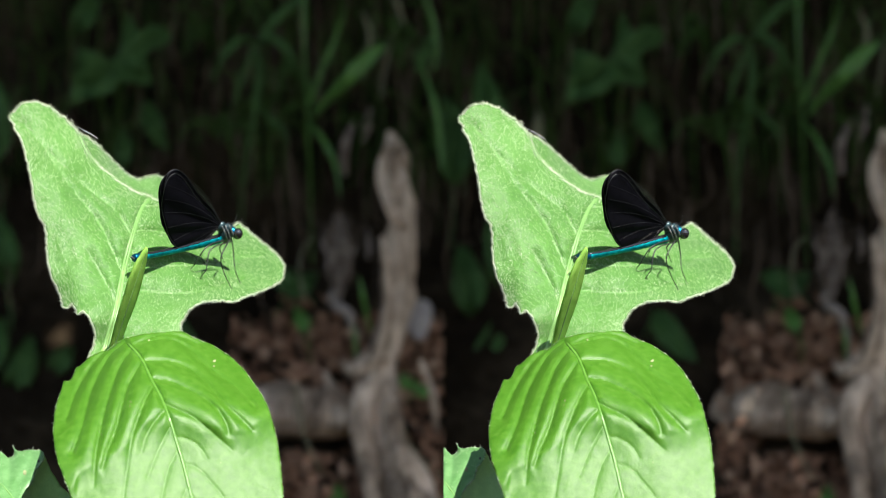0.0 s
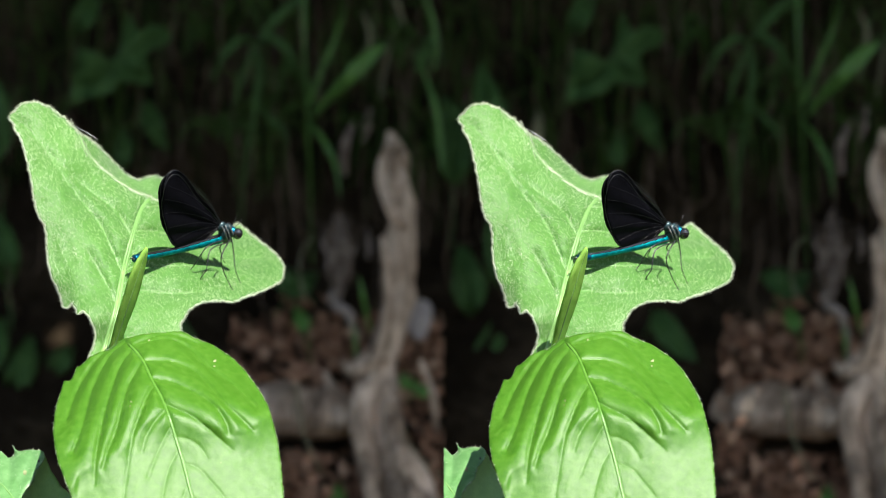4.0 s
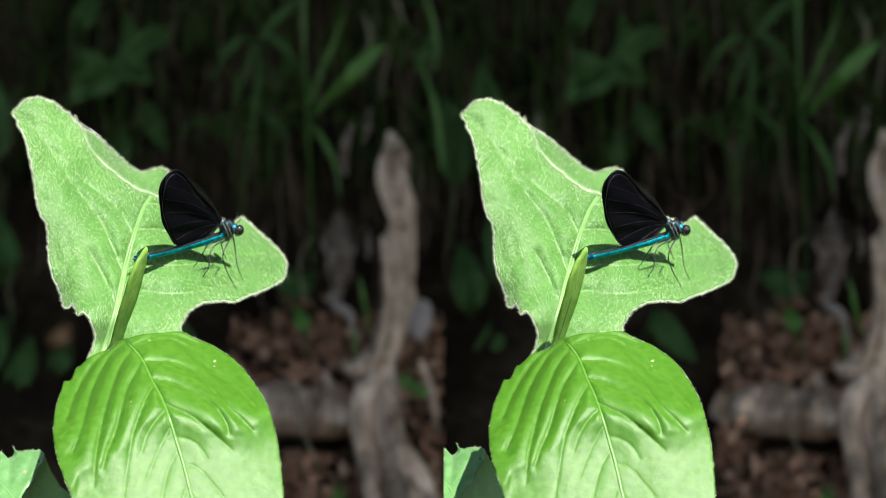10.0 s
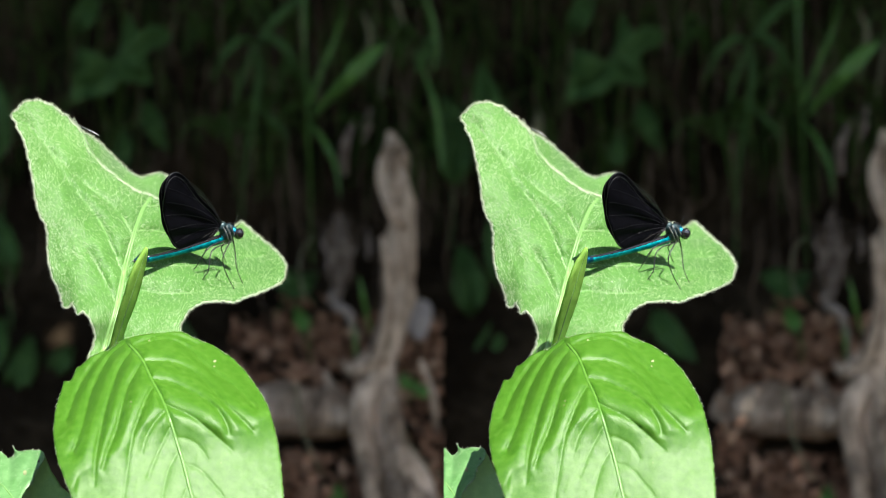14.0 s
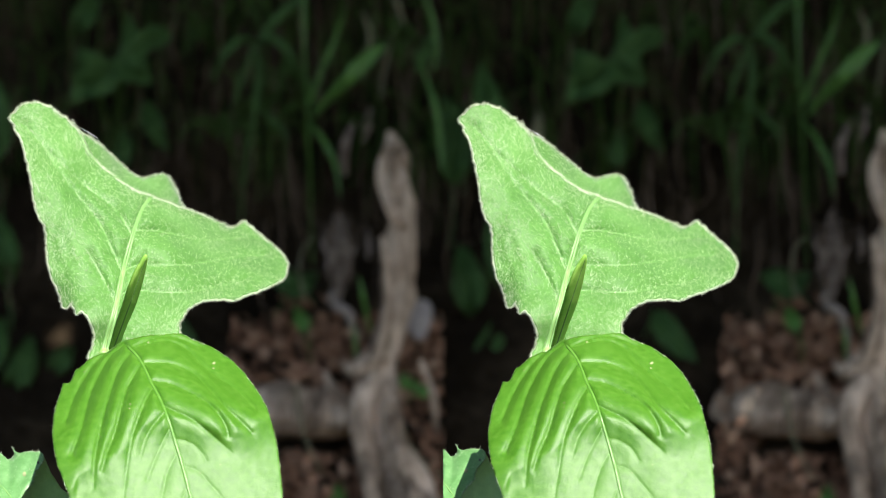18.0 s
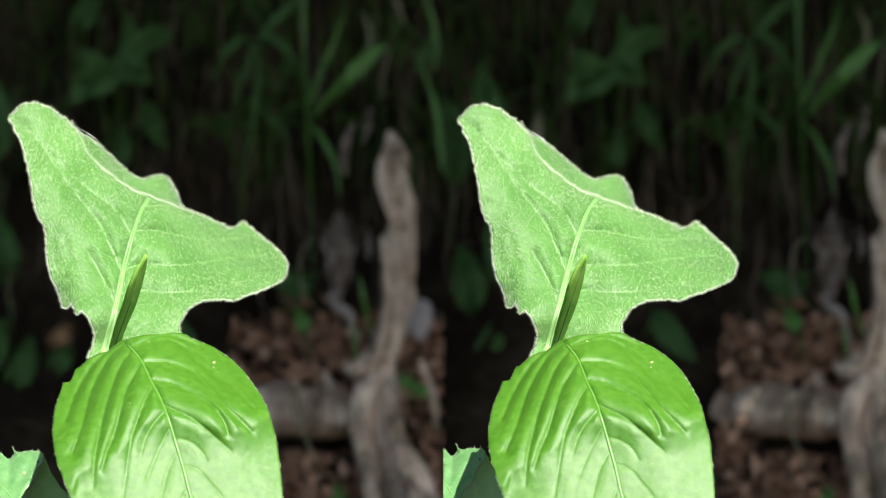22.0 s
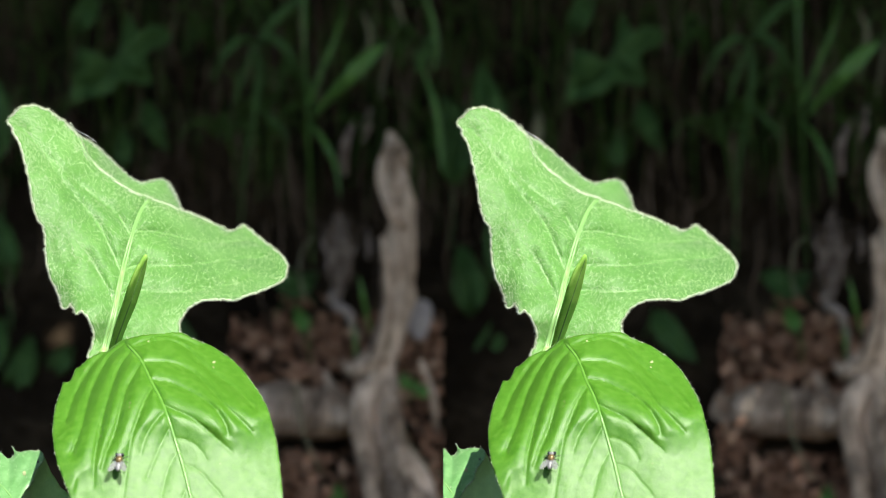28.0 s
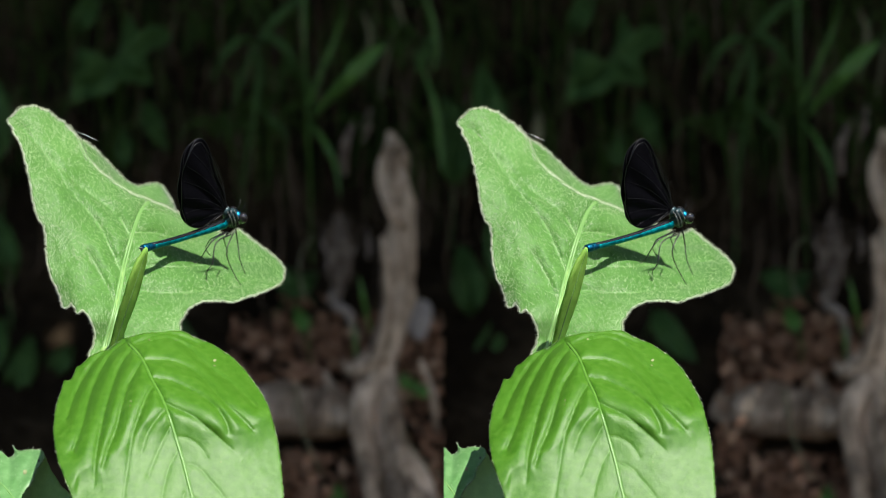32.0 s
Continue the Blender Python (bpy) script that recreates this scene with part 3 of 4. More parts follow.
def young_leaf():
    pivot = spot(205, 612, -4)
    root = thing("young_leaf", Matrix.Translation(pivot), "narrow folded young green leaf standing upright", "leaf")
    b = Blade([(198, 622), (203, 600), (212, 565), (222, 535), (230, 508), (241, 480), (252, 460), (262, 446), (263, 452), (259, 475), (252, 505), (243, 535), (233, 560), (222, 588), (212, 615)],
              [(203, 612, -4), (212, 612, -3), (262, 447, -7.5), (252, 500, -5.9), (230, 508, -7.2), (222, 535, -6.6), (243, 535, -5.2)], pivot, ruffle=0.001, spacing=4, jag=0.2, seed=31)
    thick(part("blade", b.mesh("blade", M_SPIKE), root), 0.0009)
    v, f = b.vein([(203, 615), (226, 550), (245, 495), (261, 449)], 0.0003, 0.0001)
    part("midrib", mesh_of("midrib", v, f, M_RIB), root)
    return root


def plant_stem():
    root = thing("plant_stem", Matrix.Translation(FOOT), "upright green plant stem rising from the ground", "stem")
    foot = Vector((FOOT.x + 0.02, FOOT.y - 0.02, -EYE - 0.005))
    c = curve_through([tuple(spot(190, 618, -2)), tuple(spot(205, 700, -4)), (FOOT.x + 0.012, FOOT.y - 0.025, -0.10), tuple(foot)], step=0.01)
    part("stalk", mesh_of("stalk", *[[Vector(p) - FOOT for p in v] if i == 0 else v for i, v in enumerate(tube(list(c), np.linspace(0.0016, 0.003, len(c)), 8))], M_STEM), root)
    for a, b in ((spot(244, 632, -8), spot(225, 705, -4)), (spot(40, 905, -7), spot(215, 905, -8))):
        c = curve_through([tuple(a), tuple(a.lerp(b, 0.5) + Vector((0, 0.004, -0.006))), tuple(b)], step=0.003)
        v, f = tube(list(c), np.linspace(0.0009, 0.0013, len(c)), 7)
        part("leaf_stalk", mesh_of("leaf_stalk", [Vector(p) - FOOT for p in v], f, M_STEM), root)
    return root


def silk_thread():
    a = spot(140, 226, 8)
    root = thing("silk_thread", Matrix.Translation(a), "glinting strand of spider silk at the leaf edge", "thread")
    pts = [Vector(), spot(158, 235, 7) - a, spot(176, 246, 6) - a]
    part("strand", mesh_of("strand", *tube(pts, [0.00003, 0.00008, 0.00004], 5), M_THREAD), root)
    return root


# ---- the insects ----
UNIT = 1.0 / FOC


def body_turn(a, hint=(0, 1, -0.3)):
    """Axes of the insect: a runs from tail to head, hint to its back, as (right, up, away)."""
    x = Vector((a[0], a[2], a[1])).normalized()
    n = Vector((hint[0], hint[2], hint[1]))
    z = (n - x * n.dot(x)).normalized()
    y = z.cross(x)
    return Matrix((x, y, z)).transposed().to_4x4()


def body_pose(u, v, d, a, hint=(0, 1, -0.3)):
    return Matrix.Translation(spot(u, v, d)) @ body_turn(a, hint)


REST = ((397, 408, 5.5), (188, 62, 165))
LEAN = (0, 1, -0.68)


def damselfly():
    m0 = body_pose(*REST[0], REST[1], LEAN)
    inv = m0.inverted()
    root = thing("damselfly", m0, "slender damselfly with black wings and metallic teal body", "damselfly")
    nrm = m0.to_3x3().col[1]
    o = m0.translation

    def on_mid(u, v, side=0.0):
        """The point of the insect's upright middle plane seen at (u, v), set off sideways."""
        w = spot(u, v, 0)
        k = nrm.dot(o) / nrm.dot(w)
        return inv @ (w * k + nrm * side)

    # thorax: slanted barrel with plates
    pieces = []
    for u, v, ru, rv, s in ((400, 410, 13, 18, 0.0), (393, 400, 9, 10, 0.0), (407, 411, 9, 13, 0.0), (404, 421, 8, 9, 0.0), (396, 415, 8, 10, 0.0)):
        pieces.append(ellipsoid(on_mid(u, v), (rv * UNIT * 0.9, ru * UNIT * 0.75, rv * UNIT), 18, 12))
    v, f = merge(pieces)
    part("thorax", mesh_of("thorax", v, f, M_THORAX), root, "dark thorax with pale grey side stripes")
    for k in (-1, 1):
        for u0, v0, u1, v1 in ((389, 396, 399, 424), (394, 394, 405, 425), (401, 394, 411, 420)):
            pts = [on_mid(u0 + (u1 - u0) * t, v0 + (v1 - v0) * t, -k * (7.5 + 3.2 * math.sin(math.pi * t)) * UNIT) for t in np.linspace(0, 1, 6)]
            part("stripe", mesh_of("stripe", *tube(pts, [0.0001, 0.0002, 0.00026, 0.00026, 0.0002, 0.0001], 6), M_FLY), root)
    # head with eyes and feelers
    hc = on_mid(410, 406)
    head = part("head", mesh_of("head", *merge([ellipsoid(hc, (8 * UNIT, 13 * UNIT, 9 * UNIT)), ellipsoid(hc + Vector((5 * UNIT, 0, -6 * UNIT)), (5 * UNIT, 7 * UNIT, 5 * UNIT))]), M_BLUE), root, "blue-green metallic head")
    for k in (-1, 1):
        part("eye", mesh_of("eye", *ellipsoid(hc + Vector((5 * UNIT, k * 13 * UNIT, -2 * UNIT)), (9.5 * UNIT, 9 * UNIT, 11 * UNIT), 18, 12), M_EYE), head, "glossy black eye")
        a = hc + Vector((5 * UNIT, k * 4 * UNIT, 8 * UNIT))
        part("antenna", mesh_of("antenna", *tube([a, a + Vector((8 * UNIT, k * 2 * UNIT, 7 * UNIT)), a + Vector((11 * UNIT, k * 3 * UNIT, 16 * UNIT))], [0.00012, 0.00009, 0.00004], 5), M_LEG), head)
    # abdomen: ten segments
    top = on_mid(390, 421)
    tail = on_mid(240, 459)
    abd = part("abdomen", None, root, "long thin metallic teal abdomen")
    abd.location = top
    ax = tail - top
    cuts = [0, 0.05, 0.14, 0.27, 0.40, 0.53, 0.66, 0.78, 0.87, 0.93, 1.0]
    for i, (c0, c1) in enumerate(zip(cuts[:-1], cuts[1:])):
        pts, rad = [], []
        for t in np.linspace(0, 1, 7):
            s = c0 + (c1 - c0) * t
            pts.append(ax * s + Vector((0, 0, -14 * UNIT * math.sin(math.pi * s) * 0.2)))
            r = 7.4 - 2.3 * min(1, s * 2.2) + (1.3 * max(0, (s - 0.8) / 0.2) if s < 0.95 else 1.3 - 14 * (s - 0.95))
            rad.append(1.22 * r * UNIT * (1.0 if 0.03 < t < 0.97 else 0.94))
        part("segment", mesh_of("segment", *tube(pts, rad, 16, caps=i > 8), M_BLUE if i >= 8 else M_TEAL), abd)
    # added black strip: gives the metallic abdomen a dark, unlit upper side
    back = [ax * t + Vector((0, -1.2 * UNIT, (6.4 - 14 * math.sin(math.pi * t) * 0.2 - 2.0 * min(1, t * 2.2)) * UNIT)) for t in np.linspace(0.02, 0.9, 14)]
    part("back_stripe", mesh_of("back_stripe", *tube(back, np.linspace(4.2, 2.9, 14) * UNIT, 10), M_EYE), abd, "dark strip imitating the unlit top of the abdomen")
    for k in (-1, 1):
        part("clasper", mesh_of("clasper", *tube([ax, ax * 1.012 + Vector((0, k * 4 * UNIT, 1 * UNIT)), ax * 1.028 + Vector((0, k * 2.5 * UNIT, 0))], [0.0003, 0.0003, 0.00012], 6), M_LEG), abd)
    # wings
    base = on_mid(392, 398)
    fore = [(392, 396), (384, 380), (372, 365), (352, 345), (342, 330), (328, 312), (316, 303), (306, 303), (296, 312), (289, 330), (288, 352), (294, 385), (305, 410), (320, 425), (345, 424), (370, 414)]
    hind = [(391, 400), (380, 382), (360, 362), (344, 345), (330, 325), (318, 312), (306, 308), (294, 318), (287, 336), (285, 360), (289, 390), (298, 415), (312, 436), (326, 442), (345, 438), (366, 424), (382, 408)]
    wings = []
    for k, nm, out, w in ((-1, "fore_wing", fore, 1.2), (1, "fore_wing", fore, 1.2), (-1, "hind_wing", hind, 2.6), (1, "hind_wing", hind, 2.6)):
        edge = curve_through(out, True, 4)
        flat = np.array([tuple(on_mid(p[0], p[1]) - base) for p in edge])
        from mathutils import geometry
        q = flat[:, [0, 2]] * 1.0
        lo, hi = q.min(0), q.max(0)
        s = 0.0011
        gx, gy = np.meshgrid(np.arange(lo[0], hi[0], s), np.arange(lo[1], hi[1], s))
        g = np.c_[gx.ravel(), gy.ravel()]
        g = g[inside(q, g)]
        g = g[away(g, np.r_[q, q[:1]]) > s * 0.5]
        r = geometry.delaunay_2d_cdt([Vector(p) * 1000 for p in np.r_[q, g]], [(i, (i + 1) % len(q)) for i in range(len(q))], [], 1, 1e-4)
        span = np.linalg.norm(hi - lo)

        def bulge(x, z):
            far = math.hypot(x, z) / span
            return -k * (w * UNIT * (0.4 + 1.8 * far) + 0.00030 * math.sin(18 * math.atan2(z, x)) * min(1, far * 3))
        verts = [Vector((p[0] / 1000, bulge(p[0] / 1000, p[1] / 1000), p[1] / 1000)) for p in r[0]]
        wing = part(nm, mesh_of(nm, verts, [tuple(x) for x in r[2]], M_WING), root, "smoky black wing")
        wing.location = base
        thick(wing, 0.00006)
        # rim and ribs of the wing
        rim = [Vector((p[0], bulge(p[0], p[2]) - k * 0.00003, p[2])) for p in flat] + [Vector((flat[0][0], bulge(flat[0][0], flat[0][2]), flat[0][2]))]
        part("rim", mesh_of("rim", *tube(rim, [0.00009] * len(rim), 5, caps=False), M_WVEIN), wing)
        for j in range(5, len(flat) - 8, 6):
            e = flat[j]
            pts = []
            for t in np.linspace(0.08, 0.97, 9):
                x, z = e[0] * t, e[2] * t
                bow = 0.06 * math.sin(math.pi * t)
                x, z = x + e[2] * bow, z - e[0] * bow
                pts.append(Vector((x, bulge(x, z) - k * 0.00006, z)))
            part("rib", mesh_of("rib", *tube(pts, np.linspace(0.00005, 0.00003, 9), 4, caps=False), M_WVEIN), wing)
        wings.append(wing)
    patch = [on_mid(u, v, 3 * UNIT) for u, v in ((388, 415), (378, 417), (366, 422), (358, 427), (368, 427), (382, 421))]
    patch2 = [p + Vector((0, -6 * UNIT, 0)) for p in patch]
    n = len(patch)
    part("wing_patch", mesh_of("wing_patch", patch + patch2, [tuple(range(n)), tuple(range(2 * n - 1, n - 1, -1))] + [(i, i + n, (i + 1) % n + n, (i + 1) % n) for i in range(n)], M_PALE, False), root, "pale fold at the wing root")
    # legs, as they stand on the leaf
    legs = []
    for line in ([(411, 420, 3.5), (415, 446, 4.5), (418, 474, 5), (428, 500, 6)], [(407, 424, 2.4), (393, 454, 2), (399, 482, 3.5), (418, 519, 5)],
                 [(398, 426, 3.6), (390, 436, 4.5), (394, 450, 6), (399, 463, 6.8)], [(402, 428, 2.4), (374, 441, 1.5), (367, 478, 2), (358, 490, 2.5), (356, 521, 3.4)],
                 [(396, 424, 2.4), (368, 436, 1), (345, 470, 2.5), (338, 477, 3.8), (329, 473, 4.2)], [(394, 424, 3.5), (364, 438, 4), (357, 452, 5), (366, 466, 5.6)]):
        c = curve_through(line, step=8)
        pts = [inv @ spot(u, v, d + 2.5 * (1 - i / len(c))) for i, (u, v, d) in enumerate(c)]
        leg = part("leg", mesh_of("leg", *tube(pts, np.linspace(0.00027, 0.00012, len(pts)), 6), M_LEG), root)
        leg.location = (0, 0, 0)
        spines = []
        for i in range(3, len(pts) - 1):
            p = pts[i]
            spines.append(tube([p, p + Vector((0.0005, 0.0007 * (-1) ** i, -0.0004))], [0.00004, 0.00002], 4))
        if spines:
            part("spine", mesh_of("spine", *merge(spines), M_LEG), leg)
        legs.append(leg)
    return root, abd, wings, legs, base, top


def small_fly():
    at = spot(212, 818, -21.6)
    rot = Euler((radians(48), 0, radians(-8))).to_matrix().to_4x4()
    root = thing("small_fly", Matrix.Translation(at) @ rot, "small grey fly resting on the glossy leaf", "fly")
    u = UNIT
    part("abdomen", mesh_of("abdomen", *ellipsoid((0, -7 * u, 1 * u), (5.5 * u, 10 * u, 5 * u)), M_FLY), root)
    part("thorax", mesh_of("thorax", *ellipsoid((0, 5 * u, 2 * u), (6 * u, 7.5 * u, 6 * u)), M_GOLD), root, "golden brown thorax")
    head = part("head", mesh_of("head", *ellipsoid((0, 14 * u, 1 * u), (6 * u, 4 * u, 5 * u)), M_FLY), root)
    for k in (-1, 1):
        part("eye", mesh_of("eye", *ellipsoid((k * 4.5 * u, 15 * u, 2 * u), (3 * u, 3.4 * u, 4 * u)), M_EYE), head)
        t = Euler((radians(-8), 0, radians(k * 24))).to_matrix()
        part("wing", mesh_of("wing", *ellipsoid((k * 8 * u, -10 * u, 5.5 * u), (5 * u, 13 * u, 0.4 * u), turn=t), M_FWING), root)
        for y in (8, 3, -2):
            pts = [Vector((k * 4 * u, y * u, -1 * u)), Vector((k * 10 * u, (y * 1.6) * u, 1 * u)), Vector((k * 14 * u, (y * 2.0) * u, -6 * u))]
            part("leg", mesh_of("leg", *tube(pts, [0.00018, 0.00014, 0.00008], 5), M_LEG), root)
    return root


# ---- the bank behind ----
def down_shift(u, v):
    """Shift of the bank's face seen at (u, v)."""
    y = 1.75
    for _ in range(12):
        z = EYE + (HALF[1] - v) / FOC * y
        y = 0.5 * y + 0.5 * bank_y(z)
    return FAR * (1 - 1 / y)


def root_piece(name, pts, mat, label, category, lump=0.25, sides=14, freq=45.0, seed=0.0, extra=()):
    line, rad = strand(pts, 5.0)
    at = line[-1].copy()
    root = thing(name, Matrix.Translation(at), label, category)
    v, f = tube(line, rad, sides, lump, seed, freq)
    part("bark", mesh_of("bark", [p - at for p in v], f, mat), root)
    for nm, e, m, lab in extra:
        l2, r2 = strand(e, 4.0)
        v, f = tube(l2, r2, 10, lump, seed + 3, freq * 1.6)
        part(nm, mesh_of(nm, [p - at for p in v], f, m), root, lab)
    return root


def roots():
    root_piece("tree_root", [(689, 232, 84, 5), (693, 248, 84, 13), (698, 275, 83.5, 22), (702, 310, 83, 23), (708, 350, 82.5, 23), (713, 385, 82, 21), (710, 415, 82, 25), (706, 450, 82, 29), (705, 500, 82, 28),
                             (697, 560, 82, 28), (684, 610, 82, 28), (676, 650, 81.5, 26), (674, 690, 81, 30), (676, 740, 80, 36), (690, 800, 79, 38), (710, 850, 78, 42), (735, 900, 77, 50), (750, 980, 75, 54),
                             (760, 1150, 72, 60), (765, 1420, 66, 70)],
               M_BARK, "thick gnarled pale brown tree root standing against the bank", "root", 0.42, 30, 55.0, 1.0,
               [("strand", [(684, 262, 83, 4), (678, 290, 82, 10), (677, 315, 81.5, 11), (681, 345, 81, 10), (690, 372, 80.5, 9), (704, 392, 80.5, 9), (722, 402, 81, 6)], M_BARK, "twisted strand winding round the root"),
                ("knot_rim", [(689, 312, 80.6, 2), (697, 320, 80.3, 4), (700, 336, 80.2, 4.5), (697, 352, 80.3, 4), (690, 358, 80.5, 2)], M_BARK, "raised rim of an oval knot"),
                ("strand", [(708, 300, 81, 5), (719, 330, 80.4, 8), (726, 370, 80, 8), (729, 410, 80, 8), (729, 460, 80, 8), (725, 520, 80.5, 7), (715, 570, 81, 5)], M_BARK, ""),
                ("strand", [(676, 420, 80.4, 5), (682, 450, 79.8, 9), (690, 500, 79.6, 9), (688, 560, 79.6, 10), (676, 610, 79.6, 12), (662, 640, 80, 8)], M_BARK, ""),
                ("side_root", [(668, 660, 80.5, 8), (650, 690, 79.5, 20), (640, 730, 78.8, 22), (642, 780, 78.2, 20), (652, 830, 77.5, 18), (662, 880, 76.6, 18), (672, 960, 75, 20)], M_BARK, ""),
                ("strand", [(690, 690, 79, 8), (690, 740, 78, 12), (700, 790, 77, 14), (716, 840, 76, 16), (732, 890, 75, 16), (745, 960, 73, 16)], M_BARK, ""),
                ("spur", [(618, 668, 81, 4), (630, 660, 80.5, 8), (648, 648, 80.5, 9), (668, 636, 81, 8)], M_BARK, "")])
    root_piece("broken_log", [(430, 722, 86, 44), (470, 728, 84.5, 47), (520, 733, 83, 48), (560, 737, 82, 47), (590, 738, 81, 44), (606, 740, 80.5, 38), (612, 741, 80.2, 26)], M_WOOD,
               "short broken log lying in the leaf litter", "log", 0.35, 24, 40.0, 5.0,
               [("torn_end", [(584, 734, 79.8, 14), (596, 737, 79.4, 20), (606, 740, 79.3, 20), (613, 742, 79.5, 10)], M_CUT, "pale torn wood at the end"),
                *[("bark_ridge", [(u, 686 + 0.02 * (u - 520), 83.6 - (u - 470) * 0.022, 2), (u - 3, 700, 82.2 - (u - 470) * 0.022, 4.5), (u - 4 + k, 735, 81.2 - (u - 470) * 0.022, 5), (u - 2, 766, 81.8 - (u - 470) * 0.022, 3)], M_WOOD, "")
                  for k, u in enumerate((478, 489, 503, 514, 530, 541, 553, 566, 577))],
                ("splinter", [(575, 660, 83, 5), (590, 690, 82, 10), (604, 715, 81.5, 8)], M_WOOD, "")])
    rng = np.random.default_rng(33)
    fray = []
    for k in range(44):
        a = rng.uniform(566, 636)
        b = rng.uniform(584, 622)
        top, low = rng.uniform(368, 440) + abs(a - 606) * 0.5, rng.uniform(446, 535)
        d = rng.uniform(82.6, 85.4)
        fray.append(("fibre", [(a, top, d + 0.6, 0.5), (a * 0.65 + b * 0.35 + rng.normal(0, 6), top * 0.6 + low * 0.4, d, rng.uniform(0.7, 2.2)), (a * 0.25 + b * 0.75 + rng.normal(0, 5), top * 0.25 + low * 0.75, d - 0.3, rng.uniform(0.7, 2.4)),
                               (b, low, d - 0.2, 0.8)], M_FIBRE if k % 3 else M_ROOTLET, ""))
    root_piece("rotten_root", [(606, 470, 86, 4), (604, 490, 85, 8), (598, 515, 84.5, 9), (590, 536, 84, 11), (602, 544, 83.5, 11), (618, 558, 83, 9), (627, 585, 83, 7), (631, 625, 82.5, 5), (638, 690, 82, 6)],
               M_FIBRE, "grey frayed rotten root, twisted and split", "root", 0.6, 14, 80.0, 9.0, fray)
    for k, (pts, mat) in enumerate((
            ([(556, 418, 84, 1.2), (541, 434, 84, 1.8), (531, 462, 84, 2.2), (531, 495, 84, 2.2), (540, 530, 84, 2.4)], M_STRAW),
            ([(650, 405, 85, 2), (652, 428, 84, 6), (653, 444, 84, 5), (650, 460, 84, 2)], M_FIBRE),
            ([(626, 215, 92, 4), (612, 250, 91, 9), (608, 285, 91, 8), (612, 310, 91, 4)], M_FIBRE),
            ([(655, 190, 92, 3), (648, 225, 91, 7), (640, 250, 91, 4)], M_FIBRE),
            ([(484, 645, 83, 2), (502, 658, 82, 4), (525, 664, 82, 5), (550, 658, 82, 4), (566, 645, 82.5, 2)], M_LITTER),
            ([(608, 640, 82, 5), (620, 655, 81, 9), (640, 640, 81, 8), (655, 618, 82, 5)], M_BARK),
            ([(523, 680, 79, 2), (535, 760, 79, 2.2), (556, 812, 79, 1.8), (575, 850, 79, 1.6)], M_STRAW),
            ([(712, 760, 79, 2), (735, 800, 78, 2.2), (760, 830, 78, 2), (800, 850, 78, 2)], M_STRAW),
            ([(745, 640, 82, 5), (765, 700, 81, 7), (772, 760, 80, 5)], M_BARK))):
        root_piece("twig", pts, mat, "small bare brown twig caught on the bank" if k != 4 else "curled strip of reddish brown bark", "twig", 0.35, 9, 90.0, k * 2.0)


def stones():
    for u, v, d, ru, rv, s in ((742, 575, 85.5, 20, 34, 2), (748, 870, 79, 14, 16, 8)):
        p = spot(u, v, d)
        k = dist_of(d) * UNIT
        vs, f = ellipsoid((0, 0, 0), (ru * k, 0.6 * ru * k, rv * k), 20, 14)
        vs = [x * (1 + 0.7 * noise.noise(x * 60 + Vector((s, s, s)))) for x in vs]
        root = thing("stone", Matrix.Translation(p), "pale lilac-grey stone among brown litter" if s == 2 else "dull brown-grey stone half sunk in the bank", "stone")
        part("rock", mesh_of("rock", vs, f, M_STONE if s == 2 else M_WOOD), root)


def litter():
    """Dead leaves on the foot of the bank: the near ones one by one, the rest as one."""
    rng = np.random.default_rng(77)
    areas = [(715, 800, 600, 900, 70), (490, 600, 520, 670, 62), (490, 590, 805, 900, 50), (600, 660, 600, 680, 14)]
    for u0, u1, v0, v1, n in areas:
        for k in range(n):
            u, v = rng.uniform(u0, u1), rng.uniform(v0, v1)
            d = down_shift(u, v) - rng.uniform(0.5, 4.5)
            vs, f = leaf_shape(rng, rng.uniform(0.005, 0.010))
            r = spin(rng, 1.1)
            ob = thing("fallen_leaf", Matrix.Translation(spot(u, v, d)) @ r.to_4x4(), "curled reddish brown fallen leaf", "fallen leaf", "fallen leaves on the bank", data=mesh_of("fallen_leaf", vs, f, M_LITTER))
            thick(ob, 0.0004)
    pieces = []
    o = spot(400, 800, 84)
    for k in range(6400):
        u = rng.uniform(-140, 800)
        v = rng.uniform(560, 960)
        # bare strip of dark soil below the log imitates its shadow
        if u < 405 or (480 < u < 650 and 765 < v < 800):
            continue
        d = down_shift(u, v) - rng.uniform(-1.0, 1.5)
        vs, f = leaf_shape(rng, rng.uniform(0.003, 0.010))
        r = spin(rng)
        p = spot(u, v, d) - o
        pieces.append(([r @ x + p for x in vs], f))
    ob = thing("leaf_litter", Matrix.Translation(o), "crumbled brown leaf litter on dark soil", "leaf litter", kind="stuff", data=mesh_of("leaf_litter", *merge(pieces), M_LITTER))


def ribbon(pts, fold=0.25):
    """A grass blade along (u, v, shift, half width), folded along its middle."""
    c = curve_through(pts, step=7)
    line = [spot(*p[:3]) for p in c]
    verts, faces = [], []
    for i, p in enumerate(line):
        t = (line[min(i + 1, len(line) - 1)] - line[max(i - 1, 0)]).normalized()
        s = t.cross(Vector((0.1, 1, 0.2))).normalized()
        w = max(c[i][3], 0.3) * 0.8 * UNIT * dist_of(c[i][2])
        verts += [p - s * w, p + Vector((0, fold * w, 0)), p + s * w]
    for i in range(len(line) - 1):
        for k in range(2):
            a = i * 3 + k
            faces.append((a, a + 1, a + 4, a + 3))
    return verts, faces


